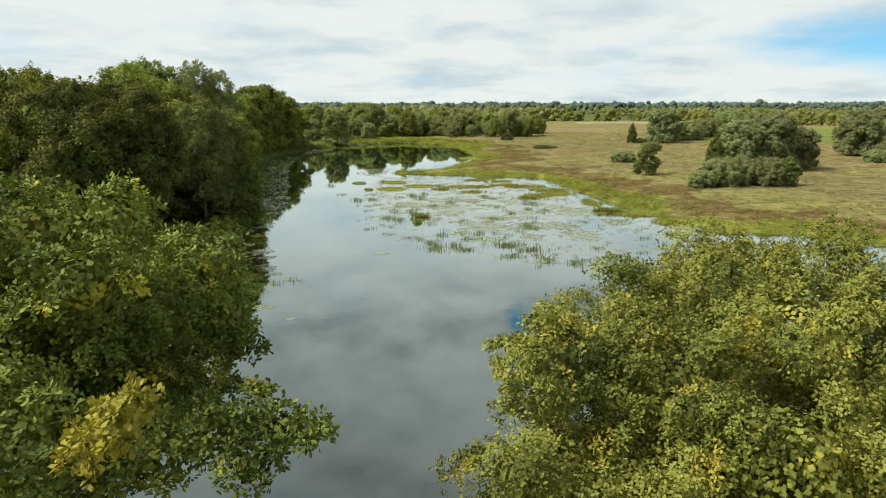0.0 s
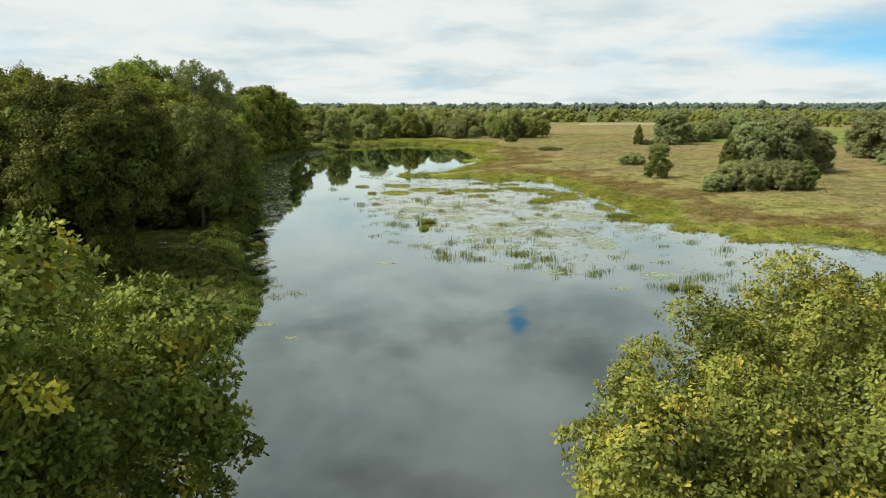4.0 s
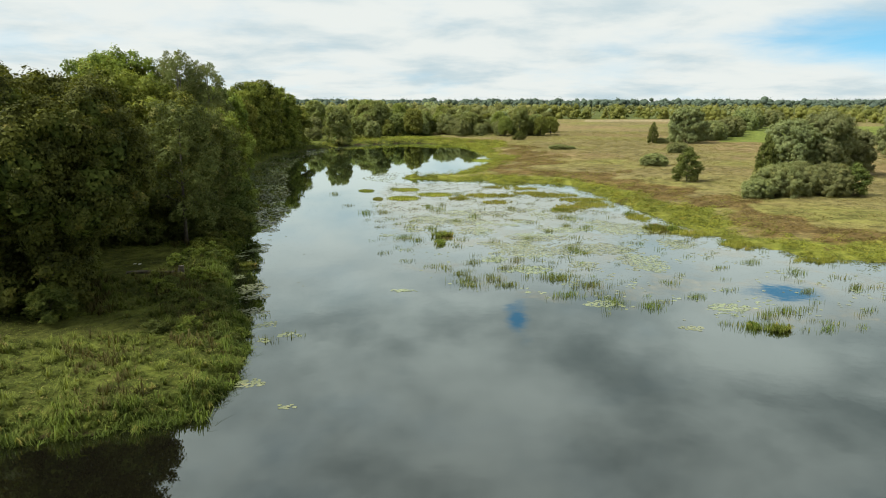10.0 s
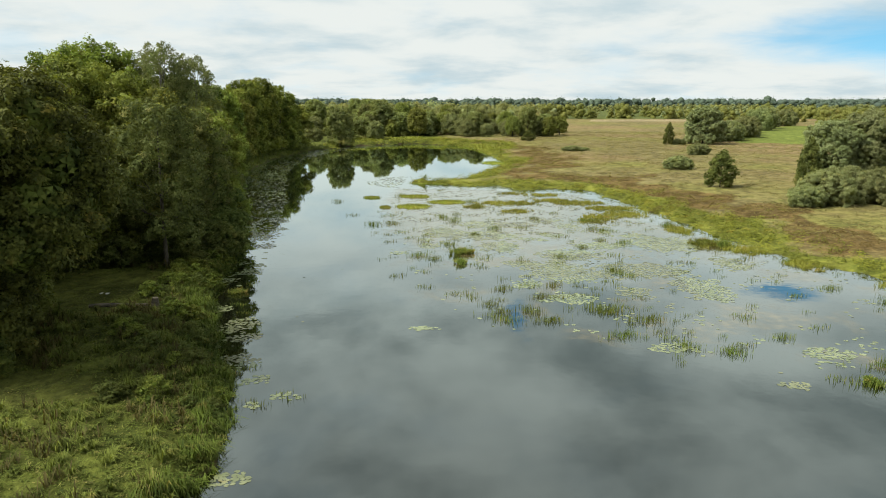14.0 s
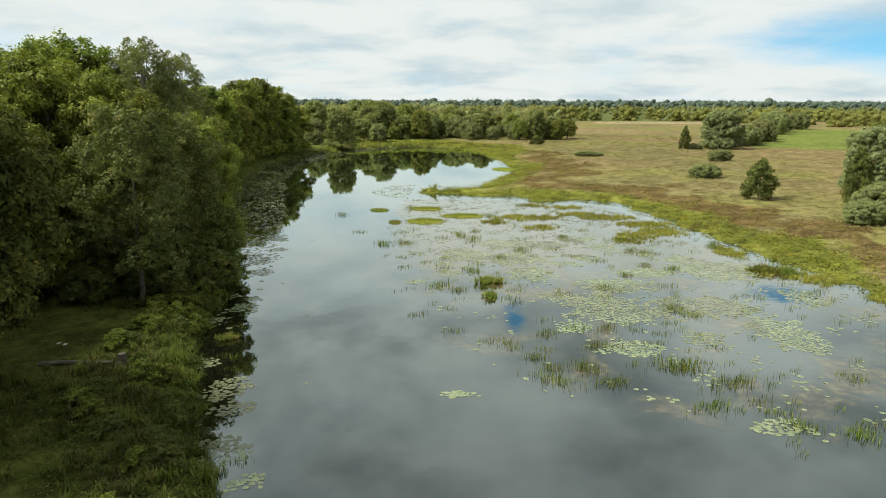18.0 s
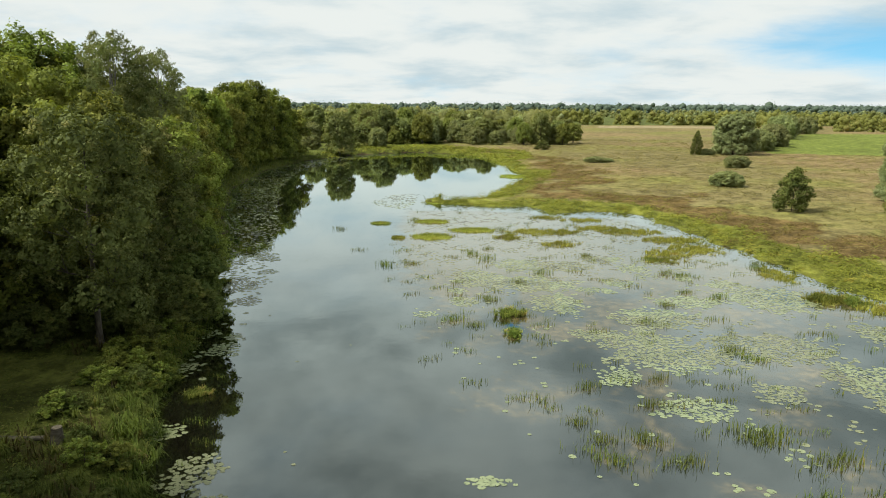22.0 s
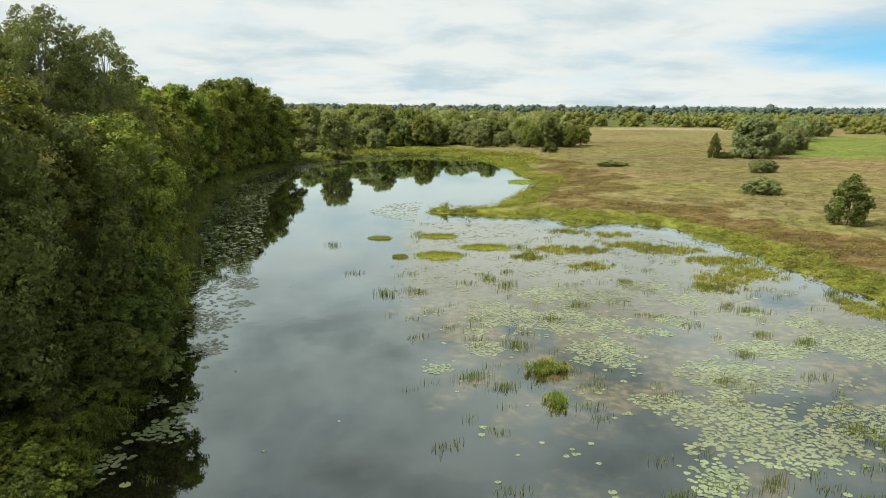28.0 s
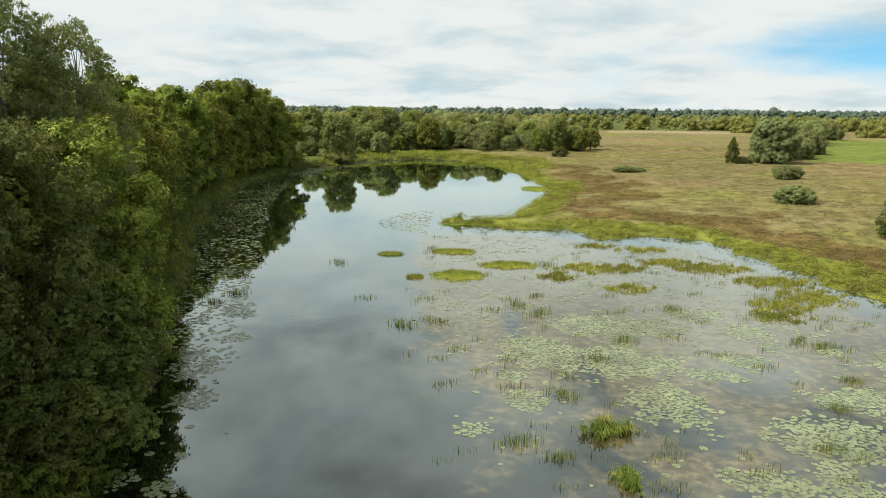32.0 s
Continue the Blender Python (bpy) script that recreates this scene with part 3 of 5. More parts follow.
def trunk_mesh(rng, tall, girth, blobs, lean=0.0, limbs=9):
    top = tall * 0.82
    bend = rng.normal(0, 0.03 * tall, 2) + np.array([lean, 0])
    path = [(bend[0] * t * t, bend[1] * t * t, -0.5 + (top + 0.5) * t) for t in np.linspace(0, 1, 8)]
    radii = [girth * (1.35 if i == 0 else 1.0) * (1 - 0.82 * t) for i, t in enumerate(np.linspace(0, 1, 8))]
    pieces = [tube(path, radii, 8)]
    order = sorted(blobs, key=lambda b: -b[3])[:limbs]
    for bx, by, bz, r in order:
        t = min(0.85, max(0.22, (bz - 0.35 * math.hypot(bx, by) - r * 0.4) / top))
        a = np.array([bend[0] * t * t, bend[1] * t * t, top * t])
        b = np.array([bx, by, bz])
        m = (a + b) / 2 + np.array([0, 0, -0.08 * np.linalg.norm(b - a)]) + rng.normal(0, 0.08 * np.linalg.norm(b - a), 3)
        g = girth * (1 - 0.8 * t) * 0.6
        pieces.append(tube([a, (a + m) / 2 + rng.normal(0, 0.1, 3), m, b], [g, g * 0.75, g * 0.5, g * 0.15], 6))
        for k in range(3):
            tip = b + unit(rng.normal(0, 1, 3) + np.array([0, 0, 0.4])) * r * 0.8
            pieces.append(tube([m, (m + tip) / 2 + rng.normal(0, 0.1, 3), tip], [g * 0.38, g * 0.25, g * 0.06], 4))
    return joined(pieces)


def upright_blobs(seed, tall, wide):
    """Leafy masses of a bush that is leafy to the ground and runs up to uneven leaders."""
    rng = np.random.default_rng(seed)
    blobs = []
    for i in range(34):
        up = (i + 0.5) / 34
        r = wide * (0.29 - 0.05 * up) * rng.uniform(0.75, 1.3)
        away = wide * min(1.0, 0.72 + up) * max(0.05, 1 - up ** 2.8) * rng.uniform(0.4, 1.0)
        blobs.append((away * math.cos(i * 2.399), away * math.sin(i * 2.399), 0.35 + up * (tall - 0.9), r))
    return blobs + [(0.35, 0.2, tall - 0.45, 0.22 * wide)]


def make_tree(name, seed, tall, wide, low, leaf_mat, label, category="tree", count=16, leaf=0.2, cover=1.15, lumps=14, girth=None, shape="round", bark=None, droop=0.0, blobs=None, stars=0, wide_leaf=0.7, limbs=9, small=(0.22, 0.50), core=1.0, loose=0.4):
    rng = np.random.default_rng(seed)
    blobs = blobs or crown_blobs(rng, tall, wide, low, count, shape)
    root = new(name)
    tagged(root, label, category)
    v, f = trunk_mesh(rng, tall, girth or 0.02 * tall + 0.03, blobs, 0.0, limbs)
    part("trunk" if shape != "bush" else "stem", uniform_mesh("trunk", v, f, True), bark or BARK, root)
    outer, deep = crown_mesh(rng, blobs, leaf, wide_leaf, cover, lumps, stars, droop, small, core, loose)
    part("crown", uniform_mesh("crown", *outer), leaf_mat, root)
    part("inner_foliage", uniform_mesh("inner_foliage", *deep), leaf_mat, root)
    return root


def stand(ob, x, y, turn=0.0, size=1.0, z=None):
    """Set a thing on the ground."""
    z = float(height(np.array([x]), np.array([y]))[0]) if z is None else z
    ob.location, ob.rotation_euler, ob.scale = (x, y, z), (0, 0, radians(turn)), (size, size, size)
    return ob


def plant(ob, x, y, turn=0.0, size=1.0, tall=1.0):
    z = float(height(np.array([x]), np.array([y]))[0])
    made = copy_thing(ob, Matrix.Identity(4))
    made.location, made.rotation_euler, made.scale = (x, y, z - 0.05), (0, 0, radians(turn)), (size, size, size * tall)
    return made


def blades(rng, x, y, z, tall, wide, lean=0.35, bend=False):
    """Grass: one upright tapering blade at each place; bend: two joints, bowed over."""
    n = len(x)
    base = np.stack([x, y, z], -1)
    turn = rng.uniform(0, 2 * math.pi, n)
    side = np.stack([np.cos(turn), np.sin(turn), 0 * turn], -1) * wide * rng.uniform(0.6, 1.4, (n, 1)) * 0.5
    h = (tall * rng.uniform(0.6, 1.25, n))[:, None]
    way = rng.normal(0, lean, (n, 2))
    tip = base + np.concatenate([way * h, h], 1)
    if not bend:
        return np.stack([base - side, base + side, tip + side * 0.15, tip - side * 0.15], 1).reshape(-1, 3), np.arange(n * 4).reshape(n, 4)
    mid = base + np.concatenate([way * h * 0.3, h * 0.6], 1)
    over = base + np.concatenate([way * h * 1.3, h * 0.95], 1)
    v = np.stack([base - side, base + side, mid + side * 0.8, mid - side * 0.8, over + side * 0.1, over - side * 0.1], 1).reshape(-1, 3)
    i = np.arange(n)[:, None] * 6
    return v, np.concatenate([i + [0, 1, 2, 3], i + [3, 2, 4, 5]])


def tufts(rng, x, y, count, tall, wide, spread, lean=0.45, bend=False, z=None, uneven=0.0):
    """Clumps of blades that fan out from each place. uneven: how much the height follows hummocks about a metre wide."""
    n = len(x)
    z = height(x, y) if z is None else z
    size = rng.uniform(0.6, 1.4, n) * np.clip(1 + uneven * (0.7 * wobble(x, y, 0.55, 3.0) + 0.7 * wobble(x, y, 1.3, 8.0)), 0.3, 2.2)
    px = np.repeat(x, count) + rng.normal(0, 1, n * count) * np.repeat(spread * size, count)
    py = np.repeat(y, count) + rng.normal(0, 1, n * count) * np.repeat(spread * size, count)
    return blades(rng, px, py, np.repeat(z, count) - 0.03, np.repeat(tall * size, count), wide, lean, bend)


def scatter(rng, n, x0, x1, y0, y1, keep):
    x, y = rng.uniform(x0, x1, n), rng.uniform(y0, y1, n)
    ok = keep(x, y)
    return x[ok], y[ok]


# ---- the two oaks on the near bank ----
def oak(name, seed, x, y, tall, blobs, leaves, label, sprig=()):
    """blobs and sprig: the leafy masses, in the world's metres."""
    near = [(bx - x, by - y, bz - 0.3, r) for bx, by, bz, r in blobs]
    root = make_tree(name, seed, tall, 6, 3, leaves, label, "tree", leaf=0.088, stars=6, cover=0.9, lumps=13, girth=0.34, blobs=near, wide_leaf=0.6, limbs=16, small=(0.26, 0.46), core=0.7, loose=0.42)
    if sprig:
        rng = np.random.default_rng(seed + 1)
        outer, deep = crown_mesh(rng, [(bx - x, by - y, bz - 0.3, r) for bx, by, bz, r in sprig], 0.088, 0.6, 1.2, 13, 6, 0.0, (0.3, 0.5), 0.7, 0.42)
        part("yellowing_bough", uniform_mesh("yellowing_bough", *joined([outer, deep])), YELLOW_OAK, root, "bough of yellowing leaves")
    return stand(root, x, y, z=0.3)


oak("oak_tree", 11, -6.5, 9.2, 12.6,
    ([(-3.7, 8.0, 12.3, 0.65), (-4.6, 7.6, 12.1, 0.9), (-6.0, 7.8, 12.0, 1.2), (-3.6, 6.9, 11.7, 0.7), (-3.35, 9.7, 11.5, 0.5), (-2.7, 9.3, 11.3, 0.6), (-2.45, 9.1, 10.5, 0.52), (-2.35, 9.4, 9.9, 0.46),
      (-3.3, 8.6, 10.7, 0.8), (-3.1, 10.3, 10.9, 0.6), (-4.3, 8.0, 10.8, 1.1), (-5.5, 8.0, 10.6, 1.4), (-7.3, 8.3, 11.0, 1.6), (-4.0, 8.6, 9.4, 1.0), (-5.5, 8.6, 8.8, 1.5)] + [
      (-1.3, 7.1, 9.7, 0.42), (-0.75, 6.6, 9.7, 0.36), (-0.35, 6.4, 9.8, 0.26), (-2.0, 7.2, 9.4, 0.55), (-1.3, 6.6, 9.2, 0.45), (-2.9, 7.0, 9.0, 0.75), (-4.0, 6.8, 8.8, 0.9),
      (-3.8, 5.4, 10.0, 0.9), (-5.0, 6.0, 10.4, 1.2), (-6.5, 6.5, 10.2, 1.5), (-9.0, 8.0, 10.5, 1.8), (-8.0, 10.5, 10.5, 1.8), (-5.5, 10.5, 10.3, 1.5), (-9.5, 10.5, 9.0, 1.8), (-6.8, 9.0, 9.0, 2.0), (-4.2, 10.6, 9.3, 1.0), (-3.5, 10.2, 8.7, 0.8)]),
    GREEN_OAK, "broad oak with green leaves turning yellow on the near bank",
    [(-1.72, 4.4, 11.1, 0.24), (-2.0, 4.6, 10.8, 0.28), (-2.4, 4.8, 10.4, 0.3)])
oak("oak_tree", 23, 8.4, 12.4, 11.0,
    ([(8.4, 14.9, 8.9, 2.0), (10.4, 13.9, 9.1, 2.0), (13.0, 13.4, 8.6, 2.0), (6.0, 13.9, 8.6, 1.7), (4.6, 11.9, 8.6, 1.5), (3.3, 10.2, 9.2, 1.0), (3.2, 9.4, 7.3, 1.5), (5.9, 11.2, 8.3, 1.8), (8.2, 17.0, 8.7, 1.25), (7.6, 17.4, 7.5, 0.95),
      (8.8, 11.8, 8.9, 1.8), (11.0, 11.0, 8.5, 1.8), (7.4, 9.0, 7.7, 1.8), (4.8, 8.4, 6.5, 1.7), (10.0, 16.8, 9.0, 1.4)] + [(10.0, 8.4, 6.6, 1.3), (2.4, 9.0, 5.6, 1.4), (1.6, 8.0, 4.7, 1.2), (15.0, 11.8, 7.3, 1.9), (7.2, 16.0, 7.2, 1.0),
      (13.2, 9.0, 6.2, 1.0), (8.4, 12.9, 6.1, 2.2), (5.0, 12.8, 5.7, 1.8), (11.9, 13.4, 5.9, 2.2), (4.6, 10.4, 7.3, 1.4), (7.2, 10.6, 6.7, 1.7), (9.9, 10.2, 6.9, 1.7)]),
    OAK, "spreading oak with yellow-green autumn leaves on the near bank")

# ---- the wooded left bank ----
DARK_TREE = make_tree("alder_tree", 31, 14.5, 5.6, 0.7, DARK_LEAF, "dark green leafy tree on the wooded river bank", count=22, leaf=0.19)
MID_TREE = make_tree("maple_tree", 32, 13.5, 4.8, 0.7, MID_LEAF, "green broad-leaved tree on the wooded river bank", count=20, leaf=0.18)
PALE_TREE = make_tree("ash_tree", 33, 13.6, 4.2, 1.1, PALE_LEAF, "slender tree with pale silvery green leaves on the bank", girth=0.19, count=26, leaf=0.14, cover=0.55, small=(0.18, 0.38), core=0.5, loose=0.5)
BIRCH = make_tree("birch_tree", 34, 19.0, 4.0, 2.4, BIRCH_LEAF, "tall airy birch rising above the other trees", count=74, leaf=0.10, cover=0.5, lumps=14, shape="tall", bark=BIRCH_BARK, droop=1.2, small=(0.18, 0.36), core=0.45, loose=0.55)
DARK_FAR = make_tree("alder_tree", 36, 14.5, 5.6, 0.7, DARK_LEAF, "dark green leafy tree deeper in the riverside wood", count=18, leaf=0.33, limbs=4)
MID_FAR = make_tree("maple_tree", 37, 13.5, 4.8, 0.7, MID_LEAF, "green broad-leaved tree further along the wooded bank", count=17, leaf=0.31, limbs=4)
LOW_TREE = make_tree("hazel_shrub", 35, 6.0, 3.0, 0.3, SHRUB_LEAF, "leafy green shrub at the water's edge", "shrub", count=10, leaf=0.19, shape="bush", girth=0.05)
# this alder and the shrub below wear the leaf colour with painted shade
WIDE = make_tree("alder_tree", 38, 14.6, 7.2, 4.0, SHADED_ALDER, "broad alder on the point of the bank, shade put into its leaf colour", count=30, leaf=0.19)
DARK_SHRUB = make_tree("alder_shrub", 39, 7.0, 3.4, 0.2, SHADED_ALDER, "leafy shrub under the alders on the bank, shade put into its leaf colour", "shrub", count=12, leaf=0.18, shape="bush", girth=0.06)
LOW_GROWTH = make_tree("bramble_bush", 40, 1.6, 0.9, 0.0, DARK_LEAF, "low dark bramble on the edge of the bank", "bush", count=7, leaf=0.10, lumps=8, shape="bush", girth=0.02, limbs=3)
HERB = make_tree("nettle_clump", 44, 1.3, 0.8, 0.0, SHRUB_LEAF, "leafy dark green nettles in the bank grass", "herb", count=9, leaf=0.085, cover=0.8, lumps=8, shape="bush", girth=0.012, limbs=3)
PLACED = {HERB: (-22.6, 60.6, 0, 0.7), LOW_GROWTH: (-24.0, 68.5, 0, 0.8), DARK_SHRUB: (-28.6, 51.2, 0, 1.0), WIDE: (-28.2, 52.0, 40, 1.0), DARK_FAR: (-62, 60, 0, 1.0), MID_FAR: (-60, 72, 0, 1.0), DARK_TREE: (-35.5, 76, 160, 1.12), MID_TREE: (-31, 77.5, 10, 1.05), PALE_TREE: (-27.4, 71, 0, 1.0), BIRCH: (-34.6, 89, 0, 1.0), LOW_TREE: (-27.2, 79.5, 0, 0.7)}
for kind, (x, y, turn, size) in PLACED.items():
    stand(kind, x, y, turn, size)
for kind, x, y, turn, size, tall in (([
    (DARK_TREE, -42.0, 87.5, 33, 1.22, 1.06), (MID_TREE, -45, 97, 75, 1.3, 1.08), (MID_TREE, -39.5, 83, 200, 1.2, 1.05),
    (BIRCH, -32.4, 91.0, 130, 0.94, 1.0), (BIRCH, -37.0, 91, 250, 0.93, 1.0),
    (DARK_TREE, -38.5, 60, 220, 1.0, 1.05), (DARK_TREE, -37.0, 62.5, 300, 0.9, 1.1), (DARK_TREE, -38.5, 69, 100, 1.0, 1.05), (MID_TREE, -45, 52, 70, 1.1, 1.05),
    (DARK_TREE, -47, 66, 20, 1.1, 1.05)] + [(MID_TREE, -38, 49, 200, 0.95, 1.0), (DARK_TREE, -52, 80, 90, 1.1, 1.1), (PALE_TREE, -27.6, 77.5, 140, 0.95, 1.0),
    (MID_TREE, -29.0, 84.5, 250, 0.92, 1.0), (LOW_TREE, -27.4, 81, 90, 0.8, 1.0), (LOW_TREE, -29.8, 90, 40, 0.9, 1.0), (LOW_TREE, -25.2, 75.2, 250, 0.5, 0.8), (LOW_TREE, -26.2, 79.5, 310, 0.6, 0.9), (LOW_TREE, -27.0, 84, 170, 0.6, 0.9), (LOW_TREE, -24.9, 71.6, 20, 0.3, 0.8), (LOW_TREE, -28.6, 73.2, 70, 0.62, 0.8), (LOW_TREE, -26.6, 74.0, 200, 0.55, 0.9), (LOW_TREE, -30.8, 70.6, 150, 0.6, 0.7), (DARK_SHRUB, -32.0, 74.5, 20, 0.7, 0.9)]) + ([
(MID_TREE, -32.6, 96.5, 100, 0.95, 0.95), (DARK_TREE, -40, 99, 190, 1.0, 1.1), (MID_TREE, -35.2, 105, 10, 0.95, 1.0), (LOW_TREE, -35.5, 104, 60, 0.8, 0.9),
    (DARK_TREE, -44, 112, 80, 1.0, 1.1), (MID_TREE, -40, 114, 310, 0.95, 0.95), (MID_TREE, -42.5, 122, 150, 1.0, 1.0), (DARK_TREE, -47, 126, 240, 1.0, 1.15),
    (LOW_TREE, -41.8, 118, 10, 0.9, 0.9), (MID_TREE, -46, 133, 30, 0.95, 0.95), (DARK_TREE, -50, 140, 110, 1.0, 1.05)] + [(LOW_TREE, -46.5, 136, 80, 0.9, 0.9), (MID_TREE, -50, 148, 200, 0.95, 0.95),
    (DARK_TREE, -54, 155, 300, 1.0, 1.1), (LOW_TREE, -51.4, 158, 100, 1.1, 0.8), (MID_TREE, -54, 166, 60, 1.05, 1.0), (DARK_TREE, -55, 176, 170, 1.1, 1.1), (DARK_TREE, -54, 186, 10, 1.12, 1.12),
    (MID_TREE, -57, 193, 280, 1.15, 1.1), (DARK_TREE, -52.5, 197, 70, 1.1, 1.05), (LOW_TREE, -50.5, 200, 0, 1.2, 0.8), (MID_TREE, -51, 207, 130, 1.0, 0.9),
])):
    if y > 108:
        kind = {DARK_TREE: DARK_FAR, MID_TREE: MID_FAR}.get(kind, kind)
    # a strip of open sedge lies between the water and the trees further on
    plant(kind, x - (2.2 if 94 < y < 150 else 0.0), y, turn, size, tall)
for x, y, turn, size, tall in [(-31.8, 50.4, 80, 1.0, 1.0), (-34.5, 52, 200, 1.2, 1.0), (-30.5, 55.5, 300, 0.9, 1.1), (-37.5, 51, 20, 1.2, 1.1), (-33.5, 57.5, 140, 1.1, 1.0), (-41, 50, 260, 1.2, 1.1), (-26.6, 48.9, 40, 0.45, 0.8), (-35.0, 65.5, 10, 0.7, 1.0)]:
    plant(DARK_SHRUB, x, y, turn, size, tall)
rng = np.random.default_rng(15)
for i in range(40):
    # low growth along the edge of the bank
    y = rng.uniform(65, 76)
    x = float(np.interp(y, [56, 61, 66.5, 72, 77.5, 84], [-18.4, -20.7, -22.6, -23.4, -24.4, -25.8])) - rng.uniform(0, 1) ** 1.6 * 3.4 + 0.3
    plant(LOW_GROWTH, x, y, rng.uniform(0, 360), rng.uniform(0.5, 1.1), rng.uniform(0.45, 0.75))
for i in range(46):
    # leafy herbs and brambles standing in the rough grass
    y = rng.uniform(47, 69)
    x = float(np.interp(y, [43, 50, 56, 61, 66.5, 72], [-13.3, -15.4, -18.4, -20.7, -22.6, -23.4])) - 0.2 - rng.uniform(0, 1) ** 1.4 * 5.0
    if math.hypot(x + 24.2, y - 60.4) > 2.4:
        plant((HERB, HERB, LOW_GROWTH)[i % 3], x, y, rng.uniform(0, 360), rng.uniform(0.5, 1.1), rng.uniform(0.5, 0.85))
rng = np.random.default_rng(5)
EDGE = SHORE[9:22]
for i in range(46):
    # shrubs that hang over the water
    t = i / 46 * (len(EDGE) - 1.001)
    (ax, ay), (bx, by) = EDGE[int(t)], EDGE[int(t) + 1]
    x, y = ax + (bx - ax) * (t % 1), ay + (by - ay) * (t % 1)
    if y > 74:
        plant(LOW_TREE, x - rng.uniform(0.6, 3.4) - 3.6 * min(1.0, max(0.0, (y - 86) / 8)), y, rng.uniform(0, 360), rng.uniform(0.6, 1.05), rng.uniform(0.7, 1.1))
for x, y, size in [(-35, 56, 0.8), (-38, 57, 1.1), (-40, 65, 1.0), (-37.5, 73, 1.0), (-41, 69, 1.2), (-40, 78, 1.2), (-34, 82, 1.0), (-44, 60, 1.2), (-43, 86, 1.2), (-37, 44, 0.9), (-46, 45, 1.2)]:
    plant(LOW_TREE, x, y, rng.uniform(0, 360), size, 1.0)
for i in range(32):
    y = 40 + i * 5.6
    x = -55 - 0.10 * max(0, y - 110) - rng.uniform(0, 26)
    plant((DARK_FAR, MID_FAR, MID_FAR)[i % 3], x, y, rng.uniform(0, 360), rng.uniform(0.9, 1.15), rng.uniform(0.95, 1.15))

# ---- trees behind the far end of the water ----
FAR_TREE = make_tree("bankside_tree", 41, 11.5, 4.6, 0.4, FAR_LEAF, "green tree at the far end of the water", count=44, leaf=0.36, cover=1.1, limbs=3, small=(0.2, 0.45), loose=0.35)
OLIVE_TREE = make_tree("olive_green_tree", 43, 10.5, 4.2, 0.4, LIME_LEAF, "yellowish green tree at the far end of the water", shape="tall", count=44, leaf=0.36, cover=1.1, limbs=3, small=(0.2, 0.45), loose=0.35)
FAR_BUSH = make_tree("willow_shrub", 42, 8.0, 3.8, 0.2, SALLOW_LEAF, "rounded grey-green willow bush", "shrub", count=40, leaf=0.36, cover=1.1, shape="bush", girth=0.12, limbs=3, small=(0.2, 0.45), loose=0.35)
stand(FAR_TREE, -41, 221, 0, 1.05)
stand(FAR_BUSH, -33, 243, 0, 0.8)
stand(OLIVE_TREE, -20, 262, 0, 1.0)
for i in range(62):
    u = i / 61
    row = i % 3
    x = -50 + 84 * u + rng.uniform(-2.5, 2.5)
    y = 232 + 62 * u + row * 13 + 18 * math.sin(u * 3.1) + rng.uniform(-4, 4)
    plant((FAR_BUSH, FAR_TREE, OLIVE_TREE, FAR_TREE, FAR_BUSH, OLIVE_TREE, FAR_TREE)[i * 5 % 7], x, y, rng.uniform(0, 360), rng.uniform(0.55, 1.1) * (0.78 if x > 8 else 1.0), rng.uniform(0.8, 1.1) if row else 0.75)

for i in range(84):
    # the wood thickens behind them
    x, y = rng.uniform(-62, 33), rng.uniform(262, 312)
    plant((FAR_TREE, FAR_BUSH, OLIVE_TREE, FAR_BUSH, FAR_TREE)[i % 5], x, y, rng.uniform(0, 360), rng.uniform(0.6, 1.1) * (0.78 if x > 5 else 1.0), rng.uniform(0.8, 1.15))

# ---- bushes on the meadow ----
THICKET = make_tree("willow_bush", 51, 6.2, 4.6, 0.1, SALLOW_LEAF, "dense grey-green willow bush on the meadow", "bush", count=34, leaf=0.2, cover=1.2, shape="bush", girth=0.06, loose=0.3)
BIG_WILLOW = make_tree("willow_tree", 52, 12.5, 6.5, 0.6, WILLOW_LEAF, "large rounded silvery willow on the meadow", count=50, leaf=0.26, cover=1.2, girth=0.3, loose=0.3)
ROUND_BUSH = make_tree("meadow_bush", 53, 6.2, 2.7, 0.1, SHRUB_LEAF, "small dark green upright bush alone on the meadow", "bush", leaf=0.19, cover=0.8, shape="bush", girth=0.07, small=(0.2, 0.42), core=0.7, blobs=upright_blobs(53, 6.4, 2.6))
stand(ROUND_BUSH, 36, 122.5, 0, 0.9)
stand(THICKET, 43, 105.5, 0, 0.75)
stand(BIG_WILLOW, 56.5, 130, 0, 0.8)
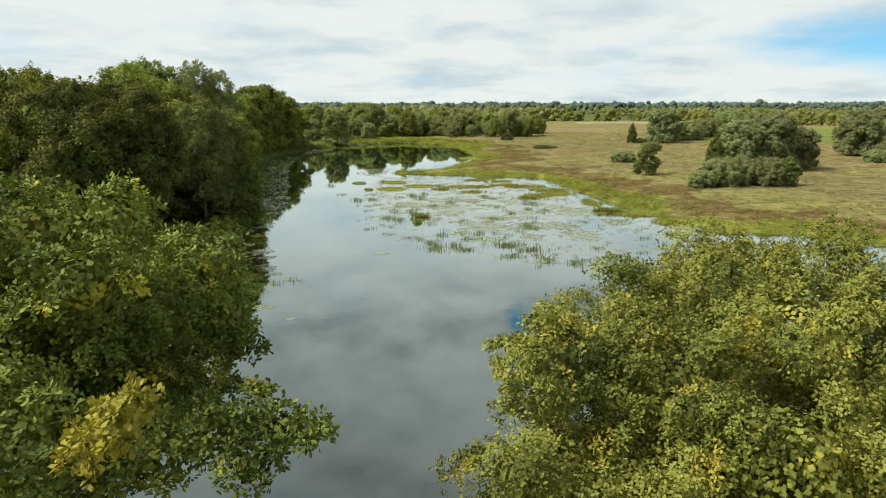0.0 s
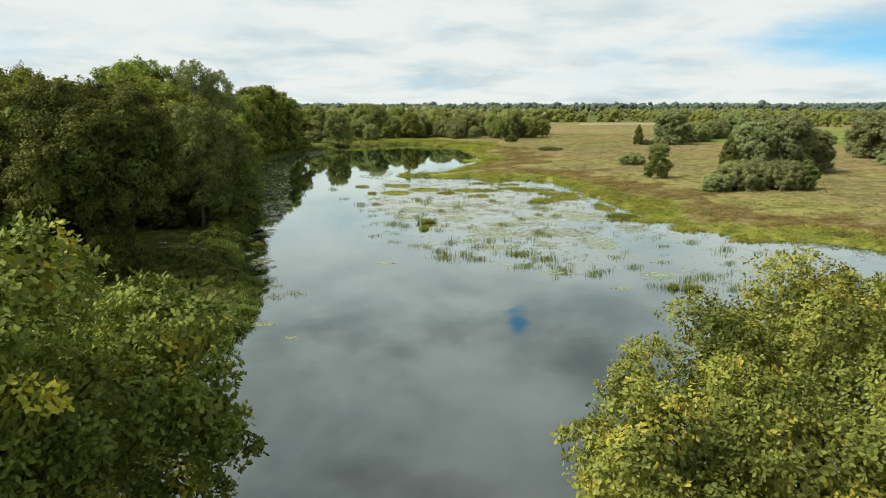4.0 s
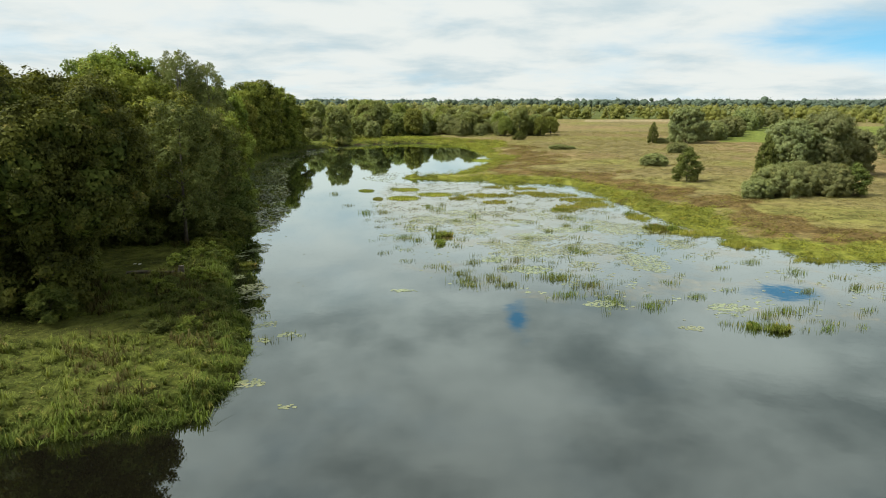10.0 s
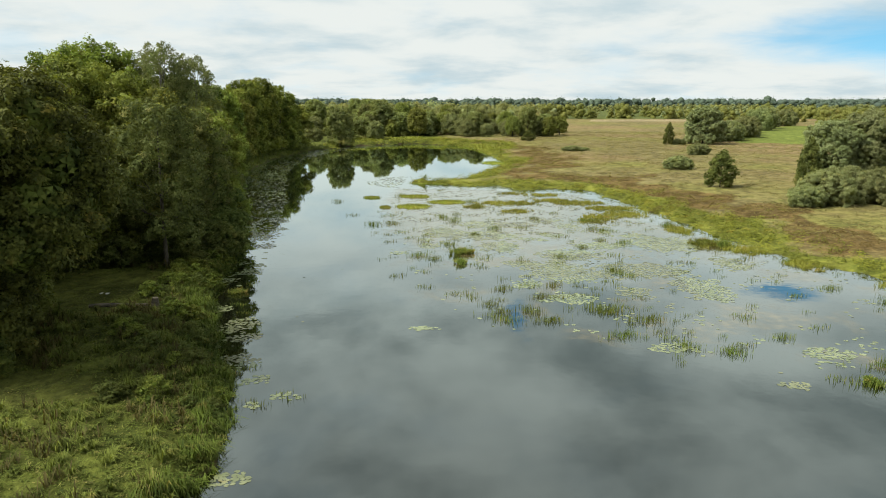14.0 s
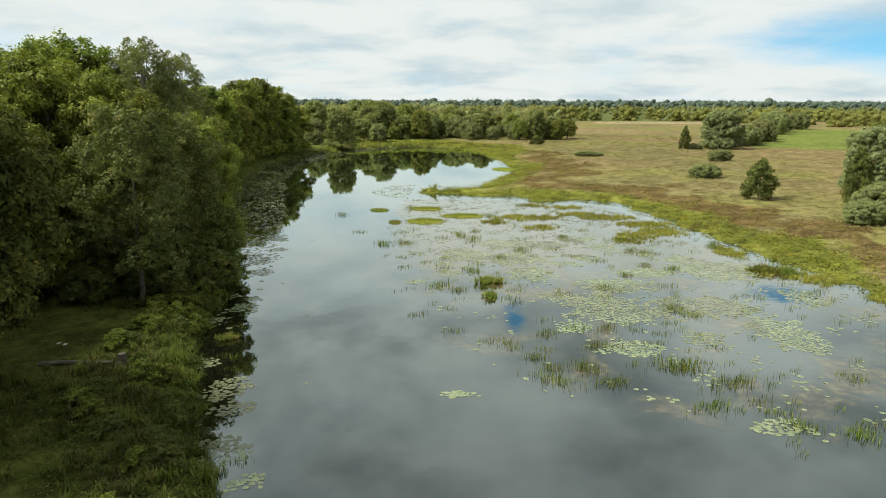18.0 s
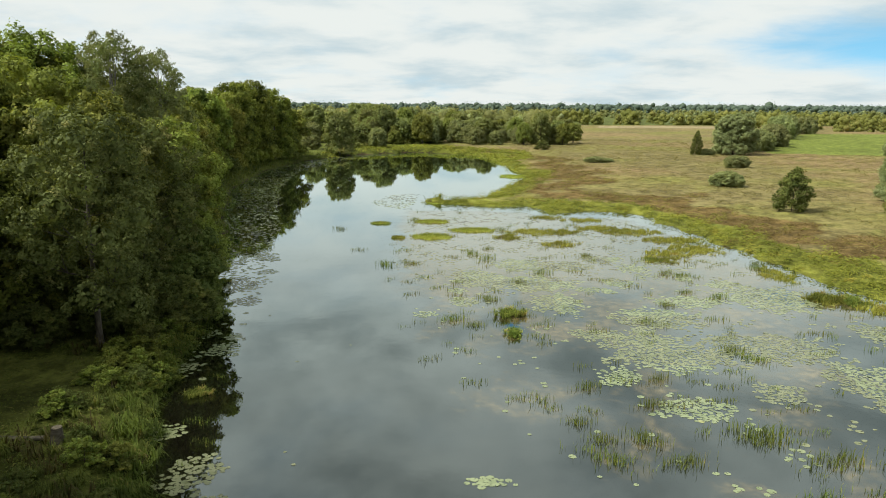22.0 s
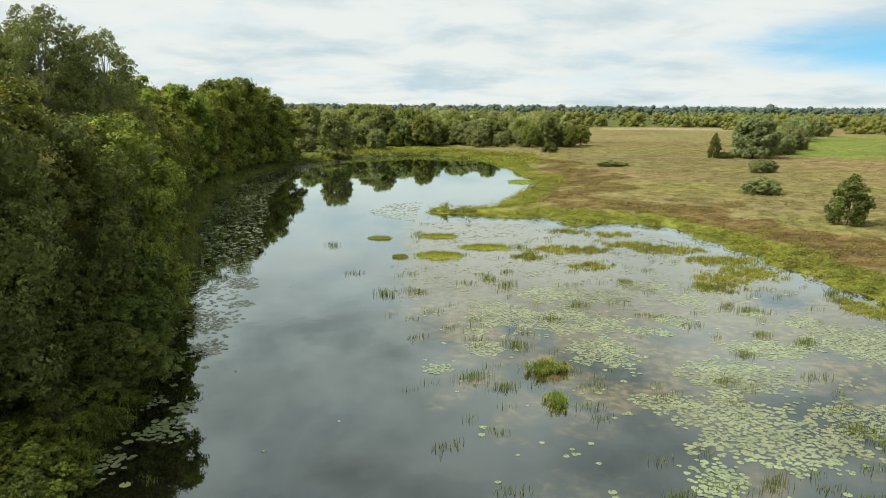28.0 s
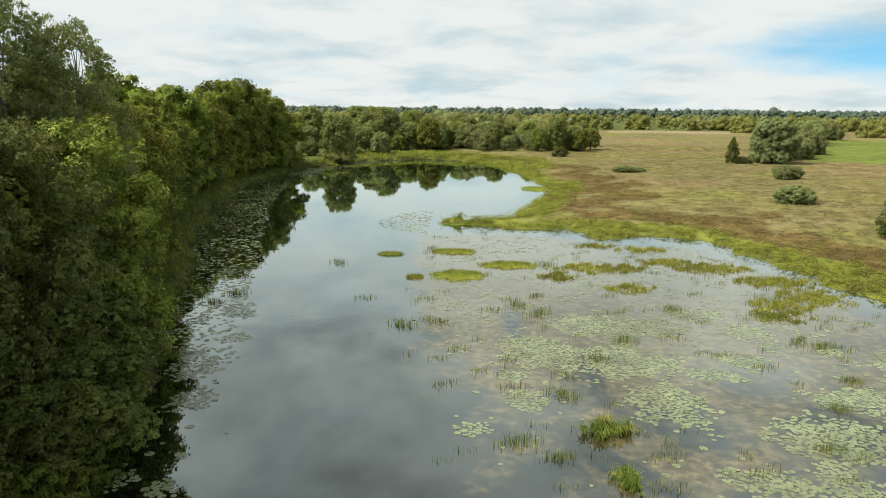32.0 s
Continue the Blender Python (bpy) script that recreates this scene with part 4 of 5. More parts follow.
for kind, x, y, turn, size, tall in ([
    (THICKET, 51.0, 106.5, 120, 0.72, 1.05), (THICKET, 47, 108, 220, 0.72, 1.08), (ROUND_BUSH, 54.0, 106.0, 20, 0.9, 0.8), (THICKET, 39.6, 103.6, 60, 0.5, 0.9), (ROUND_BUSH, 46.6, 117.5, 60, 0.7, 1.75),
    (BIG_WILLOW, 62.5, 131, 140, 0.85, 1.08), (BIG_WILLOW, 69.2, 134.5, 200, 0.7, 0.95), (BIG_WILLOW, 101, 168, 250, 0.9, 1.0), (THICKET, 104, 158, 0, 0.9, 0.9),
    (ROUND_BUSH, 57.8, 221, 10, 0.62, 1.7), (THICKET, 61, 222, 60, 0.5, 0.6), (BIG_WILLOW, 69, 224, 80, 0.95, 0.95), (BIG_WILLOW, 77, 236, 190, 0.62, 0.85), (BIG_WILLOW, 89, 252, 300, 0.6, 0.8)] + [(THICKET, 84, 243, 200, 1.1, 1.0),
    (THICKET, 97, 262, 20, 1.2, 1.0), (THICKET, 104, 276, 120, 1.1, 1.1), (BIG_WILLOW, 114, 296, 20, 0.6, 0.7), (THICKET, 125, 316, 220, 1.3, 1.2), (THICKET, 136, 336, 60, 1.3, 1.3), (BIG_WILLOW, 148, 352, 100, 0.6, 0.65), (THICKET, 161, 367, 0, 1.3, 1.1), (THICKET, 38.2, 149.5, 10, 0.62, 0.7), (THICKET, 54, 184.3, 70, 0.62, 0.75), (ROUND_BUSH, 17.8, 240, 0, 0.9, 0.5), (THICKET, 25.2, 196, 30, 0.62, 0.36), (THICKET, 28.5, 198, 130, 0.4, 0.4),
    (THICKET, 112, 176, 30, 1.2, 1.2), (BIG_WILLOW, 122, 190, 30, 1.0, 1.0), (THICKET, 95, 150, 160, 0.7, 0.7),
]):
    plant(kind, x, y, turn, size, tall)


# ---- distant woods ----
def cores(c, q, fine):
    """Rounded leafy hearts, one at each centre, slightly uneven."""
    bm = bmesh.new()
    bmesh.ops.create_icosphere(bm, subdivisions=2 if fine else 1, radius=1.0)
    ball, tri = np.array([v.co[:] for v in bm.verts]), np.array([[v.index for v in f.verts] for f in bm.faces])
    bm.free()
    k = len(ball)
    rng = np.random.default_rng(len(c))
    v = c[:, None, :] + ball[None] * (q[:, None] * rng.uniform(0.86, 1.08, (len(c), k)))[..., None] * np.array([1, 1, 0.9])
    f = tri[None] + (np.arange(len(c)) * k)[:, None, None]
    return v.reshape(-1, 3), f.reshape(-1, 3)


def woods(name, seed, places, mat, label, count=60, leaf=0.06, lumps=8, fine=True, spread=1.0):
    """Many far trees as one mass: each a few rounded masses with leaf sprays over them, reaching to the ground."""
    rng = np.random.default_rng(seed)
    x, y, tall = places
    tall = tall * (0.92 + 0.2 * wobble(x, y, 23.0, seed) + rng.uniform(-0.16, 0.16, len(x)))
    n = len(x)
    h = np.repeat(tall, lumps)
    level = np.tile(np.linspace(0.14, 0.76, lumps), n)
    turn, away = rng.uniform(0, 2 * math.pi, n * lumps), rng.uniform(0.08, 0.34, n * lumps) * h * (1.15 - level) * spread
    c = np.stack([np.repeat(x, lumps) + away * np.cos(turn), np.repeat(y, lumps) + away * np.sin(turn), level * h], -1)
    q = rng.uniform(0.17, 0.29, n * lumps) * h * (1.0 if lumps > 4 else 1.9)
    per = max(3, count // lumps)
    d = unit(rng.normal(0, 0.8, (n * lumps * per, 3)) + np.array([0, -0.15, 0.4]))
    at = np.repeat(c, per, axis=0) + d * np.repeat(q, per)[:, None] * rng.uniform(0.85, 1.28, (n * lumps * per, 1))
    leaves = leaf_blades(rng, at, unit(d + np.array([0, 0, 0.25])), leaf * np.repeat(h, per), 0.9, 0.0, 0.3, True)
    me = uniform_mesh(name, *joined([leaves, cores(c, q * 0.8, fine)]), True)
    me.materials.append(mat)
    return tagged(new(name, me), label, "woods", kind="stuff")


def strip(rng, n, x0, x1, y0, y1, low, high):
    return rng.uniform(x0, x1, n), rng.uniform(y0, y1, n), rng.uniform(low, high, n)


rng = np.random.default_rng(6)
back = [strip(rng, 300, -170, 34, 305, 430, 9.0, 13.0), strip(rng, 150, -330, -70, 60, 330, 12, 16)]
back = [np.concatenate(c) for c in zip(*back)]
pick = rng.uniform(0, 1, len(back[0]))
woods("riverside_woods", 61, [c[pick < 0.75] for c in back], FAR_LEAF, "mixed green woods behind the river meadow", 480, 0.05, 8, False, 1.2)
woods("willow_woods", 65, [c[pick >= 0.75] for c in back], SALLOW_LEAF, "grey-green willows among the riverside woods", 480, 0.05, 8, False, 1.2)
pale = [strip(rng, 75, 20, 330, 500, 516, 8.5, 11.5), strip(rng, 40, 30, 330, 530, 570, 10, 12.5), strip(rng, 120, 150, 520, 392, 470, 6.5, 10), strip(rng, 50, 120, 330, 255, 330, 5, 8.5)]
pale = [np.concatenate(c) for c in zip(*pale)]
keep = inside(FIELD, pale[0], pale[1]) < 0
woods("field_hedge_trees", 62, [c[keep] for c in pale], LIME_LEAF, "row of light green trees along the fields", 240, 0.055, 8, False, 1.2)
far = [strip(rng, 900, -500, 800, 600, 1100, 6, 9.5), strip(rng, 300, -260, 60, 430, 640, 9, 13), strip(rng, 300, 150, 900, 490, 800, 6, 9.5)]
far = [np.concatenate(c) for c in zip(*far)]
pick = rng.uniform(0, 1, len(far[0]))
woods("willow_woods", 66, [c[pick >= 0.7] for c in far], WILLOW_LEAF, "grey-green willows scattered across the plain", 60, 0.08, 6, False, 1.5)
far = [c[pick < 0.7] for c in far]
woods("distant_woods", 63, far, FAR_LEAF, "woods and hedges spreading across the plain", 48, 0.08, 6, False, 1.8)
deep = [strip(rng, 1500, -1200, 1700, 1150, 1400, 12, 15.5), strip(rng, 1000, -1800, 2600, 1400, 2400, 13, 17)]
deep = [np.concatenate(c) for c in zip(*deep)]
# no haze in the air here: the leaf colour carries it
woods("horizon_forest", 64, deep, HAZE_LEAF, "dark forest along the horizon, bluish haze put into its leaf colour", 24, 0.10, 4, False, 5.0)


# ---- grass and sedge on the banks ----
def stuff(name, mesh, mat, label, category):
    me = uniform_mesh(name, *mesh)
    me.materials.append(mat)
    return tagged(new(name, me), label, category, kind="stuff")


def arches(rng, x, y, count, tall, wide, z=None, uneven=0.0):
    """Tussocks: blades that rise from each place and bow over to all sides."""
    n = len(x)
    z = height(x, y) if z is None else z
    size = rng.uniform(0.6, 1.4, n) * np.clip(1 + uneven * wobble(x, y, 1.1, 8.0), 0.35, 2.0)
    size = np.repeat(size, count)
    turn = rng.uniform(0, 2 * math.pi, n * count)
    way = np.stack([np.cos(turn), np.sin(turn), 0 * turn], -1)
    side = np.stack([-np.sin(turn), np.cos(turn), 0 * turn], -1) * wide * 0.5 * rng.uniform(0.6, 1.4, (n * count, 1))
    up = np.array([0, 0, 1.0])
    h = (tall * size * rng.uniform(0.5, 1.25, n * count))[:, None]
    out = h * rng.uniform(0.25, 1.15, (n * count, 1))
    base = np.repeat(np.stack([x, y, z - 0.04], -1), count, axis=0) + way * out * 0.15
    mid = base + way * out * 0.45 + up * h
    tip = base + way * out * 1.2 + up * h * rng.uniform(0.3, 0.95, (n * count, 1))
    v = np.stack([base - side, base + side, mid + side * 0.9, mid - side * 0.9, tip + side * 0.12, tip - side * 0.12], 1).reshape(-1, 3)
    i = np.arange(n * count)[:, None] * 6
    return v, np.concatenate([i + [0, 1, 2, 3], i + [3, 2, 4, 5]])


def cushions(rng, x, y, wide, tall, per, leaf, z=None, slim=0.5):
    """Low rounded hummocks clothed in short leaves."""
    n = len(x)
    z = height(x, y) if z is None else z
    size = np.repeat(rng.uniform(0.5, 1.5, n), per)[:, None]
    e = unit(rng.normal(0, 0.8, (n * per, 3)) * np.array([1, 1, 0.7]) + np.array([0, 0, 0.55]))
    e[:, 2] = np.abs(e[:, 2])
    at = np.repeat(np.stack([x, y, z - 0.05], -1), per, axis=0) + e * size * np.array([wide, wide, tall]) * rng.uniform(0.75, 1.15, (n * per, 1))
    return leaf_blades(rng, at, unit(e * np.array([0.7, 0.7, 1.0]) + np.array([0, 0, 0.9])), leaf, slim, 0.0, 0.25, True)


rng = np.random.default_rng(7)
x, y = scatter(rng, 26000, -38, -12, 35, 78, lambda x, y: (shore(x, y) > -0.1) & (rng.uniform(0, 1, len(x)) < np.where(turf(x, y) > 0.5, 0.06, 0.6 + 0.5 * wobble(x, y, 1.2, 2.0))))
stuff("bank_grass", cushions(rng, x, y, 0.30, 0.16, 9, 0.15, slim=0.3), BANK_GRASS, "rough tangled grass on the river bank", "grass")
x, y = scatter(rng, 9000, -38, -15, 43, 72, lambda x, y: (shore(x, y) > 0) & (turf(x, y) > 0.35))
stuff("lawn_grass", cushions(rng, x, y, 0.34, 0.07, 9, 0.10, slim=0.35), LAWN_GRASS, "short green grass on the bank", "grass")
x, y = scatter(rng, 4600, -38, -12, 35, 78, lambda x, y: (shore(x, y) > -0.1) & (turf(x, y) < 0.45) & (wobble(x, y, 1.3, 1.0) + 0.6 * np.clip(1.2 - shore(x, y) / 2, 0, 1) > -0.05))
stuff("bank_tussocks", arches(rng, x, y, 56, 0.34, 0.024, uneven=0.7), TUSSOCK, "arching olive and brown tussocks on the river bank", "grass")
x, y = scatter(rng, 12000, -38, -12, 35, 78, lambda x, y: (np.abs(shore(x, y) - 0.2) < 0.75))
stuff("bank_fringe", arches(rng, x, y, 18, 0.42, 0.035, uneven=0.6), EDGE_GRASS, "bright green grass leaning over the water's edge", "grass")
x, y = scatter(rng, 3000, -36, -14, 37, 76, lambda x, y: (shore(x, y) > 0.5) & (shore(x, y) < 9) & (turf(x, y) < 0.5) & (wobble(x, y, 2.4, 3.0) > 0.1))
stuff("seeding_grass", arches(rng, x, y, 7, 0.45, 0.04, uneven=0.5), SEED_GRASS, "brown seeding grass on the river bank", "grass")
x, y = scatter(rng, 9000, -60, -10, 70, 215, lambda x, y: (shore(x, y) > -0.3) & (shore(x, y) < 5))
stuff("bank_sedge", tufts(rng, x, y, 7, 0.8, 0.07, 0.25, 0.45), BANK_GRASS, "tall sedge along the wooded shore", "grass")
x, y = scatter(rng, 15000, -13, 60, 60, 215, lambda x, y: (shore(x, y) > -0.2) & (shore(x, y) < 4.8 + 3.2 * wobble(x, y, 9) + rng.normal(0, 1.2, len(x))))
stuff("shore_sedge", cushions(rng, x, y, 0.62, 0.45, 40, 0.18), SEDGE, "bright yellow-green sedge hummocks along the shore", "grass")
x, y = scatter(rng, 1500, -13, 60, 60, 215, lambda x, y: (shore(x, y) > 0.0) & (shore(x, y) < 4 + 3 * wobble(x, y, 7, 2.0)))
stuff("shore_hummocks", cushions(rng, x, y, 0.85, 0.95, 110, 0.17), SEDGE, "tall rounded tufts of yellow-green sedge beside the water", "grass")
x, y = scatter(rng, 5000, -45, 12, 205, 262, lambda x, y: (shore(x, y) > -0.2) & (shore(x, y) < 16))
stuff("far_shore_sedge", cushions(rng, x, y, 0.9, 0.6, 12, 0.4), SEDGE, "yellow-green sedge at the far end of the water", "grass")
x, y = scatter(rng, 15000, 0, 75, 60, 215, lambda x, y: (np.abs(shore(x, y) - 4.8 - 3.2 * wobble(x, y, 9) - 5 - 4 * wobble(x, y, 22, 2.0)) < 5.0 + 5 * wobble(x, y, 5, 4.0)))
stuff("brown_sedge", cushions(rng, x, y, 0.6, 0.30, 26, 0.17), BROWN_GRASS, "reddish brown sedge on the wet meadow", "grass")
x, y = scatter(rng, 9500, 10, 130, 62, 300, lambda x, y: (shore(x, y) > 13 + 10 * wobble(x, y, 17)) & (inside(FIELD, x, y) < 0))
stuff("meadow_grass", cushions(rng, x, y, 0.9, 0.26, 26, 0.22), STRAW_GRASS, "dry straw-coloured meadow grass", "grass")


# ---- floating mats, reeds and water lilies ----
def make_mat(seed):
    rng = np.random.default_rng(seed)
    root = new("sedge_mat")
    tagged(root, "low floating mat of yellow-green sedge on the water", "sedge mat", "sedge mats in the shallows")
    rings, sides = 5, 22
    rough = 1 + 0.18 * np.sin(np.arange(sides) * 1.9 + seed) + rng.normal(0, 0.06, sides)
    verts = [(0, 0, 0.09)]
    for r in range(1, rings + 1):
        for k in range(sides):
            a, u = 2 * math.pi * k / sides, r / rings
            verts.append((u * rough[k] * math.cos(a), u * rough[k] * math.sin(a), 0.09 * (1 - u ** 2.2) - 0.05 * (r == rings) + rng.uniform(0, 0.03)))
    me = bpy.data.meshes.new("peat")
    faces = [(0, 1 + k, 1 + (k + 1) % sides) for k in range(sides)]
    faces += [(1 + (r - 1) * sides + k, 1 + r * sides + k, 1 + r * sides + (k + 1) % sides, 1 + (r - 1) * sides + (k + 1) % sides) for r in range(1, rings) for k in range(sides)]
    me.from_pydata(verts, [], faces)
    part("peat", me, DRIFT, root)
    a, u = rng.uniform(0, 2 * math.pi, 1500), np.sqrt(rng.uniform(0, 1, 1500)) * (1.06 + 0.1 * rng.normal(0, 1, 1500))
    k = np.interp(a, np.arange(sides + 1) * 2 * math.pi / sides, np.append(rough, rough[0]))
    v, f = blades(rng, u * k * np.cos(a), u * k * np.sin(a), np.maximum(0, 0.08 * (1 - u ** 2)) - 0.02, np.full(1500, 0.24) * rng.uniform(0.4, 1.3, 1500), 0.03, 0.5)
    tagged(part("grass", uniform_mesh("grass", v, f), DRIFT, root), kind="stuff")
    return root


MATS = [make_mat(71), make_mat(72)]
first = True
for i, (x, y, rx, ry) in enumerate([
    (-10.4, 108.3, 2.1, 1.6), (-10.7, 117.8, 2.0, 1.0), (-5.8, 112.3, 2.4, 1.2), (-14, 107.5, 0.7, 0.25), (-17, 116.3, 1.1, 0.3),
    (3.6, 171.5, 2.6, 3.2), (-7, 134, 5.0, 1.1), (-2, 133, 3, 1.4),
]):
    base = MATS[i % 2]
    ob = base if i < 2 else copy_thing(base, Matrix.Identity(4))
    ob.location, ob.rotation_euler, ob.scale = (x, y, 0.0), (0, 0, 0), (rx, ry, 1.0)


DRIFTS = [(1.3, 111.6, 3.2, 2.2), (5, 111.8, 2.2, 1.8), (-1.7, 108.4, 2.0, 1.8), (3.3, 105, 2.4, 1.8), (12.2, 112.3, 4.4, 2.4), (16.1, 107.6, 4.2, 2.2), (16.8, 103, 3.2, 2.8), (12.1, 98.2, 2.2, 2.0),
          (3.8, 121.8, 2.2, 1.4), (13.4, 101, 2.6, 1.8), (9.0, 114.5, 3.0, 1.5), (21, 85.4, 2.6, 2.0), (24, 82.8, 2.8, 2.2), (8.5, 120, 3.0, 1.4), (20.5, 93, 1.8, 3.2), (26.5, 77, 2.2, 2.4), (31, 70.5, 3.0, 1.3)]
rng = np.random.default_rng(12)
xs, ys = [], []
for cx, cy, rx, ry in DRIFTS:
    x, y = scatter(rng, int(95 * rx * ry), cx - rx, cx + rx, cy - ry, cy + ry, lambda x, y: ((x - cx) / rx) ** 2 + ((y - cy) / ry) ** 2 < 0.36 + 0.95 * wobble(x, y, 0.7, cx))
    xs.append(x)
    ys.append(y)
x, y = np.concatenate(xs), np.concatenate(ys)
stuff("drifting_sedge", tufts(rng, x, y, 7, 0.24, 0.06, 0.16, 0.6, z=0 * x), DRIFT, "loose drifts of yellow-green sedge growing in the shallows", "sedge")


def make_reeds(seed, n, tall, spread):
    rng = np.random.default_rng(seed)
    root = tagged(new("reed_clump"), "upright green and straw-coloured reed clump in the shallows", "reeds", "reed clumps in the shallows")
    v, f = blades(rng, rng.normal(0, spread, n), rng.normal(0, spread * 0.55, n), np.full(n, -0.1), np.full(n, tall), 0.024, 0.13, True)
    tagged(part("reed", uniform_mesh("reed", v, f), REED, root), kind="stuff")
    return root


def make_tussock(seed):
    """A dense cushion of sedge that stands in the water, bowed over on all sides."""
    rng = np.random.default_rng(seed)
    root = tagged(new("sedge_tussock"), "dense olive-green sedge tussock standing in the shallows", "sedge", "sedge tussocks in the shallows")
    x, y = rng.normal(0, 0.45, 34), rng.normal(0, 0.26, 34)
    v, f = arches(rng, x, y, 26, 0.34, 0.03, z=0 * x)
    tagged(part("grass", uniform_mesh("grass", v, f), REED, root), kind="stuff")
    return root


TUSSOCKS = [make_tussock(85), make_tussock(86)]
for i, (x, y, turn, size) in enumerate([(-3.6, 80.7, 10, 1.15), (-3.7, 76.7, 80, 0.85), (20.6, 85.3, 0, 1.3), (22.2, 84.6, 40, 1.1), (18.8, 51.6, 20, 0.8), (17.4, 52.2, 100, 0.6), (-26.7, 88.4, 30, 0.7), (-24.8, 80.8, 120, 0.7), (-20.4, 67.2, 15, 0.7)]):
    ob = TUSSOCKS[i] if i < 2 else copy_thing(TUSSOCKS[i % 2], Matrix.Identity(4))
    ob.location, ob.rotation_euler, ob.scale = (x, y, 0.0), (0, 0, radians(turn)), (size, size, size)

REEDS = [make_reeds(81, 90, 0.52, 0.42), make_reeds(82, 40, 0.36, 0.3), make_reeds(83, 170, 0.48, 0.6), make_reeds(84, 16, 0.36, 0.22)]
rng = np.random.default_rng(8)
spots = ([(-1.0, 61.7, 2), (2.1, 61.4, 2), (6.1, 63.3, 2), (8.5, 61.7, 2), (6.3, 58.8, 2), (11.9, 56.1, 0), (17.2, 51.9, 0), (18.3, 51.9, 0), (19.2, 54.4, 0), (-4.3, 67.3, 1), (-0.5, 68.8, 0), (2.2, 66.8, 0),
         (9.9, 73.1, 2), (-3.0, 66.6, 1), (-6.9, 73.8, 1), (19.1, 60.6, 1), (15.9, 58.7, 0), (15.0, 62.9, 1), (26.8, 66.1, 0), (-11.8, 95.8, 2), (-14, 95, 0), (-7.6, 79.6, 0), (-6.1, 78.4, 0),
         (-17.4, 101.2, 1), (-0.9, 63.2, 0)] + [(1.0, 63.3, 0), (6.3, 64.1, 2), (20.8, 85.5, 2), (-1.9, 75.2, 1), (-10.3, 90.7, 1), (9.2, 74.4, 0), (1.9, 77.6, 1), (11.2, 97.8, 2), (16, 77.7, 1), (-28.2, 99.4, 0),
         (-30.2, 101.5, 0), (-27.2, 101.7, 0), (-4.5, 87, 1), (-1.7, 78.6, 1), (-11, 85.6, 1), (-9.1, 87.5, 1), (-21.4, 112.4, 0), (-11.6, 49.6, 3), (-12.2, 50.2, 3), (-4.6, 81.0, 1), (-2.7, 80.9, 1), (-3.9, 77.4, 3)])
x, y = scatter(rng, 720, -16, 36, 50, 126, lambda x, y: (inside(LILIES, x, y) > 0.5) & (rng.uniform(0, 1, len(x)) < 0.55 + 0.45 * wobble(x, y, 6, 5.0)))
spots += [(float(a), float(b), int(k)) for a, b, k in zip(x, y, rng.choice([1, 1, 3, 3, 3, 3, 3, 0], len(x)))]
x, y = scatter(rng, 60, -44, -12, 45, 150, lambda x, y: (shore(x, y) < -0.3) & (shore(x, y) > -3))
spots += [(float(a), float(b), int(k)) for a, b, k in zip(x, y, rng.choice([1, 3], len(x)))]
used = set()
for x, y, k in spots:
    ob = REEDS[k] if k not in used else copy_thing(REEDS[k], Matrix.Identity(4))
    used.add(k)
    s = rng.uniform(0.75, 1.2)
    ob.location, ob.rotation_euler, ob.scale = (x, y, 0.0), (0, 0, rng.uniform(-0.6, 0.6)), (s * 1.2, s, s)


# drifts of pads that lie close together: centre and half sizes
RAFTS = [(-6.3, 91.1, 1.8, 2.3), (-0.8, 89.2, 3.4, 2.4), (-0.1, 83.7, 1.9, 2.4), (6.6, 80.4, 3.0, 2.1), (1.1, 77.1, 1.3, 0.9), (4.2, 75.9, 2.9, 1.7), (-7.0, 83.7, 1.2, 1.1), (-9.6, 80.8, 0.9, 0.7), (2.2, 95.3, 2.8, 1.9),
         (5.9, 89.8, 1.2, 1.2), (9.9, 84.5, 2.6, 1.5), (6.3, 98.1, 1.9, 1.4), (8.3, 94.4, 1.5, 1.2), (14.4, 89.6, 1.2, 1.4), (3.9, 87.3, 1.3, 0.8), (4.7, 77.7, 1.0, 0.9), (11.8, 91.1, 0.7, 0.8)]
RAFTS += [(-7.2, 86.7, 0.7, 0.8), (4.2, 66.4, 1.9, 1.2), (9.3, 68.4, 1.4, 1.3), (11.7, 75.0, 4.0, 2.4), (5.3, 73.2, 3.6, 2.2), (1.5, 70.2, 1.1, 1.3), (-5.1, 90.1, 2.5, 2.4), (16.5, 85.5, 3.3, 3.5), (14.8, 69.5, 2.0, 3.5),
          (-6.2, 59.8, 0.9, 0.4), (20.1, 77.3, 1.5, 2.3), (-1.5, 95.5, 2.4, 2.3), (13.5, 51.8, 0.9, 0.5), (8.7, 56.9, 1.3, 0.8), (17.2, 56.2, 1.6, 1.0), (-9.8, 40.0, 0.5, 0.3)]
EDGE_RAFTS = [(-16.2, 53.9, 1.3, 1.3), (-16.7, 57.8, 0.9, 0.7), (-17.9, 60.5, 0.9, 0.9), (-20.2, 63.2, 0.7, 0.8), (-13.6, 48.8, 0.3, 0.4), (-20.7, 63.3, 0.8, 0.6), (-17.9, 59.8, 1.2, 1.4),
              (-16.6, 57.6, 0.7, 0.5), (-22.6, 70.4, 1.1, 1.0), (-21.5, 73.4, 1.1, 1.3), (-25.8, 89.0, 1.2, 1.3), (-25.0, 87.4, 1.5, 1.7), (-22.9, 83.2, 0.8, 1.1), (-25.5, 96.9, 1.3, 1.0)]
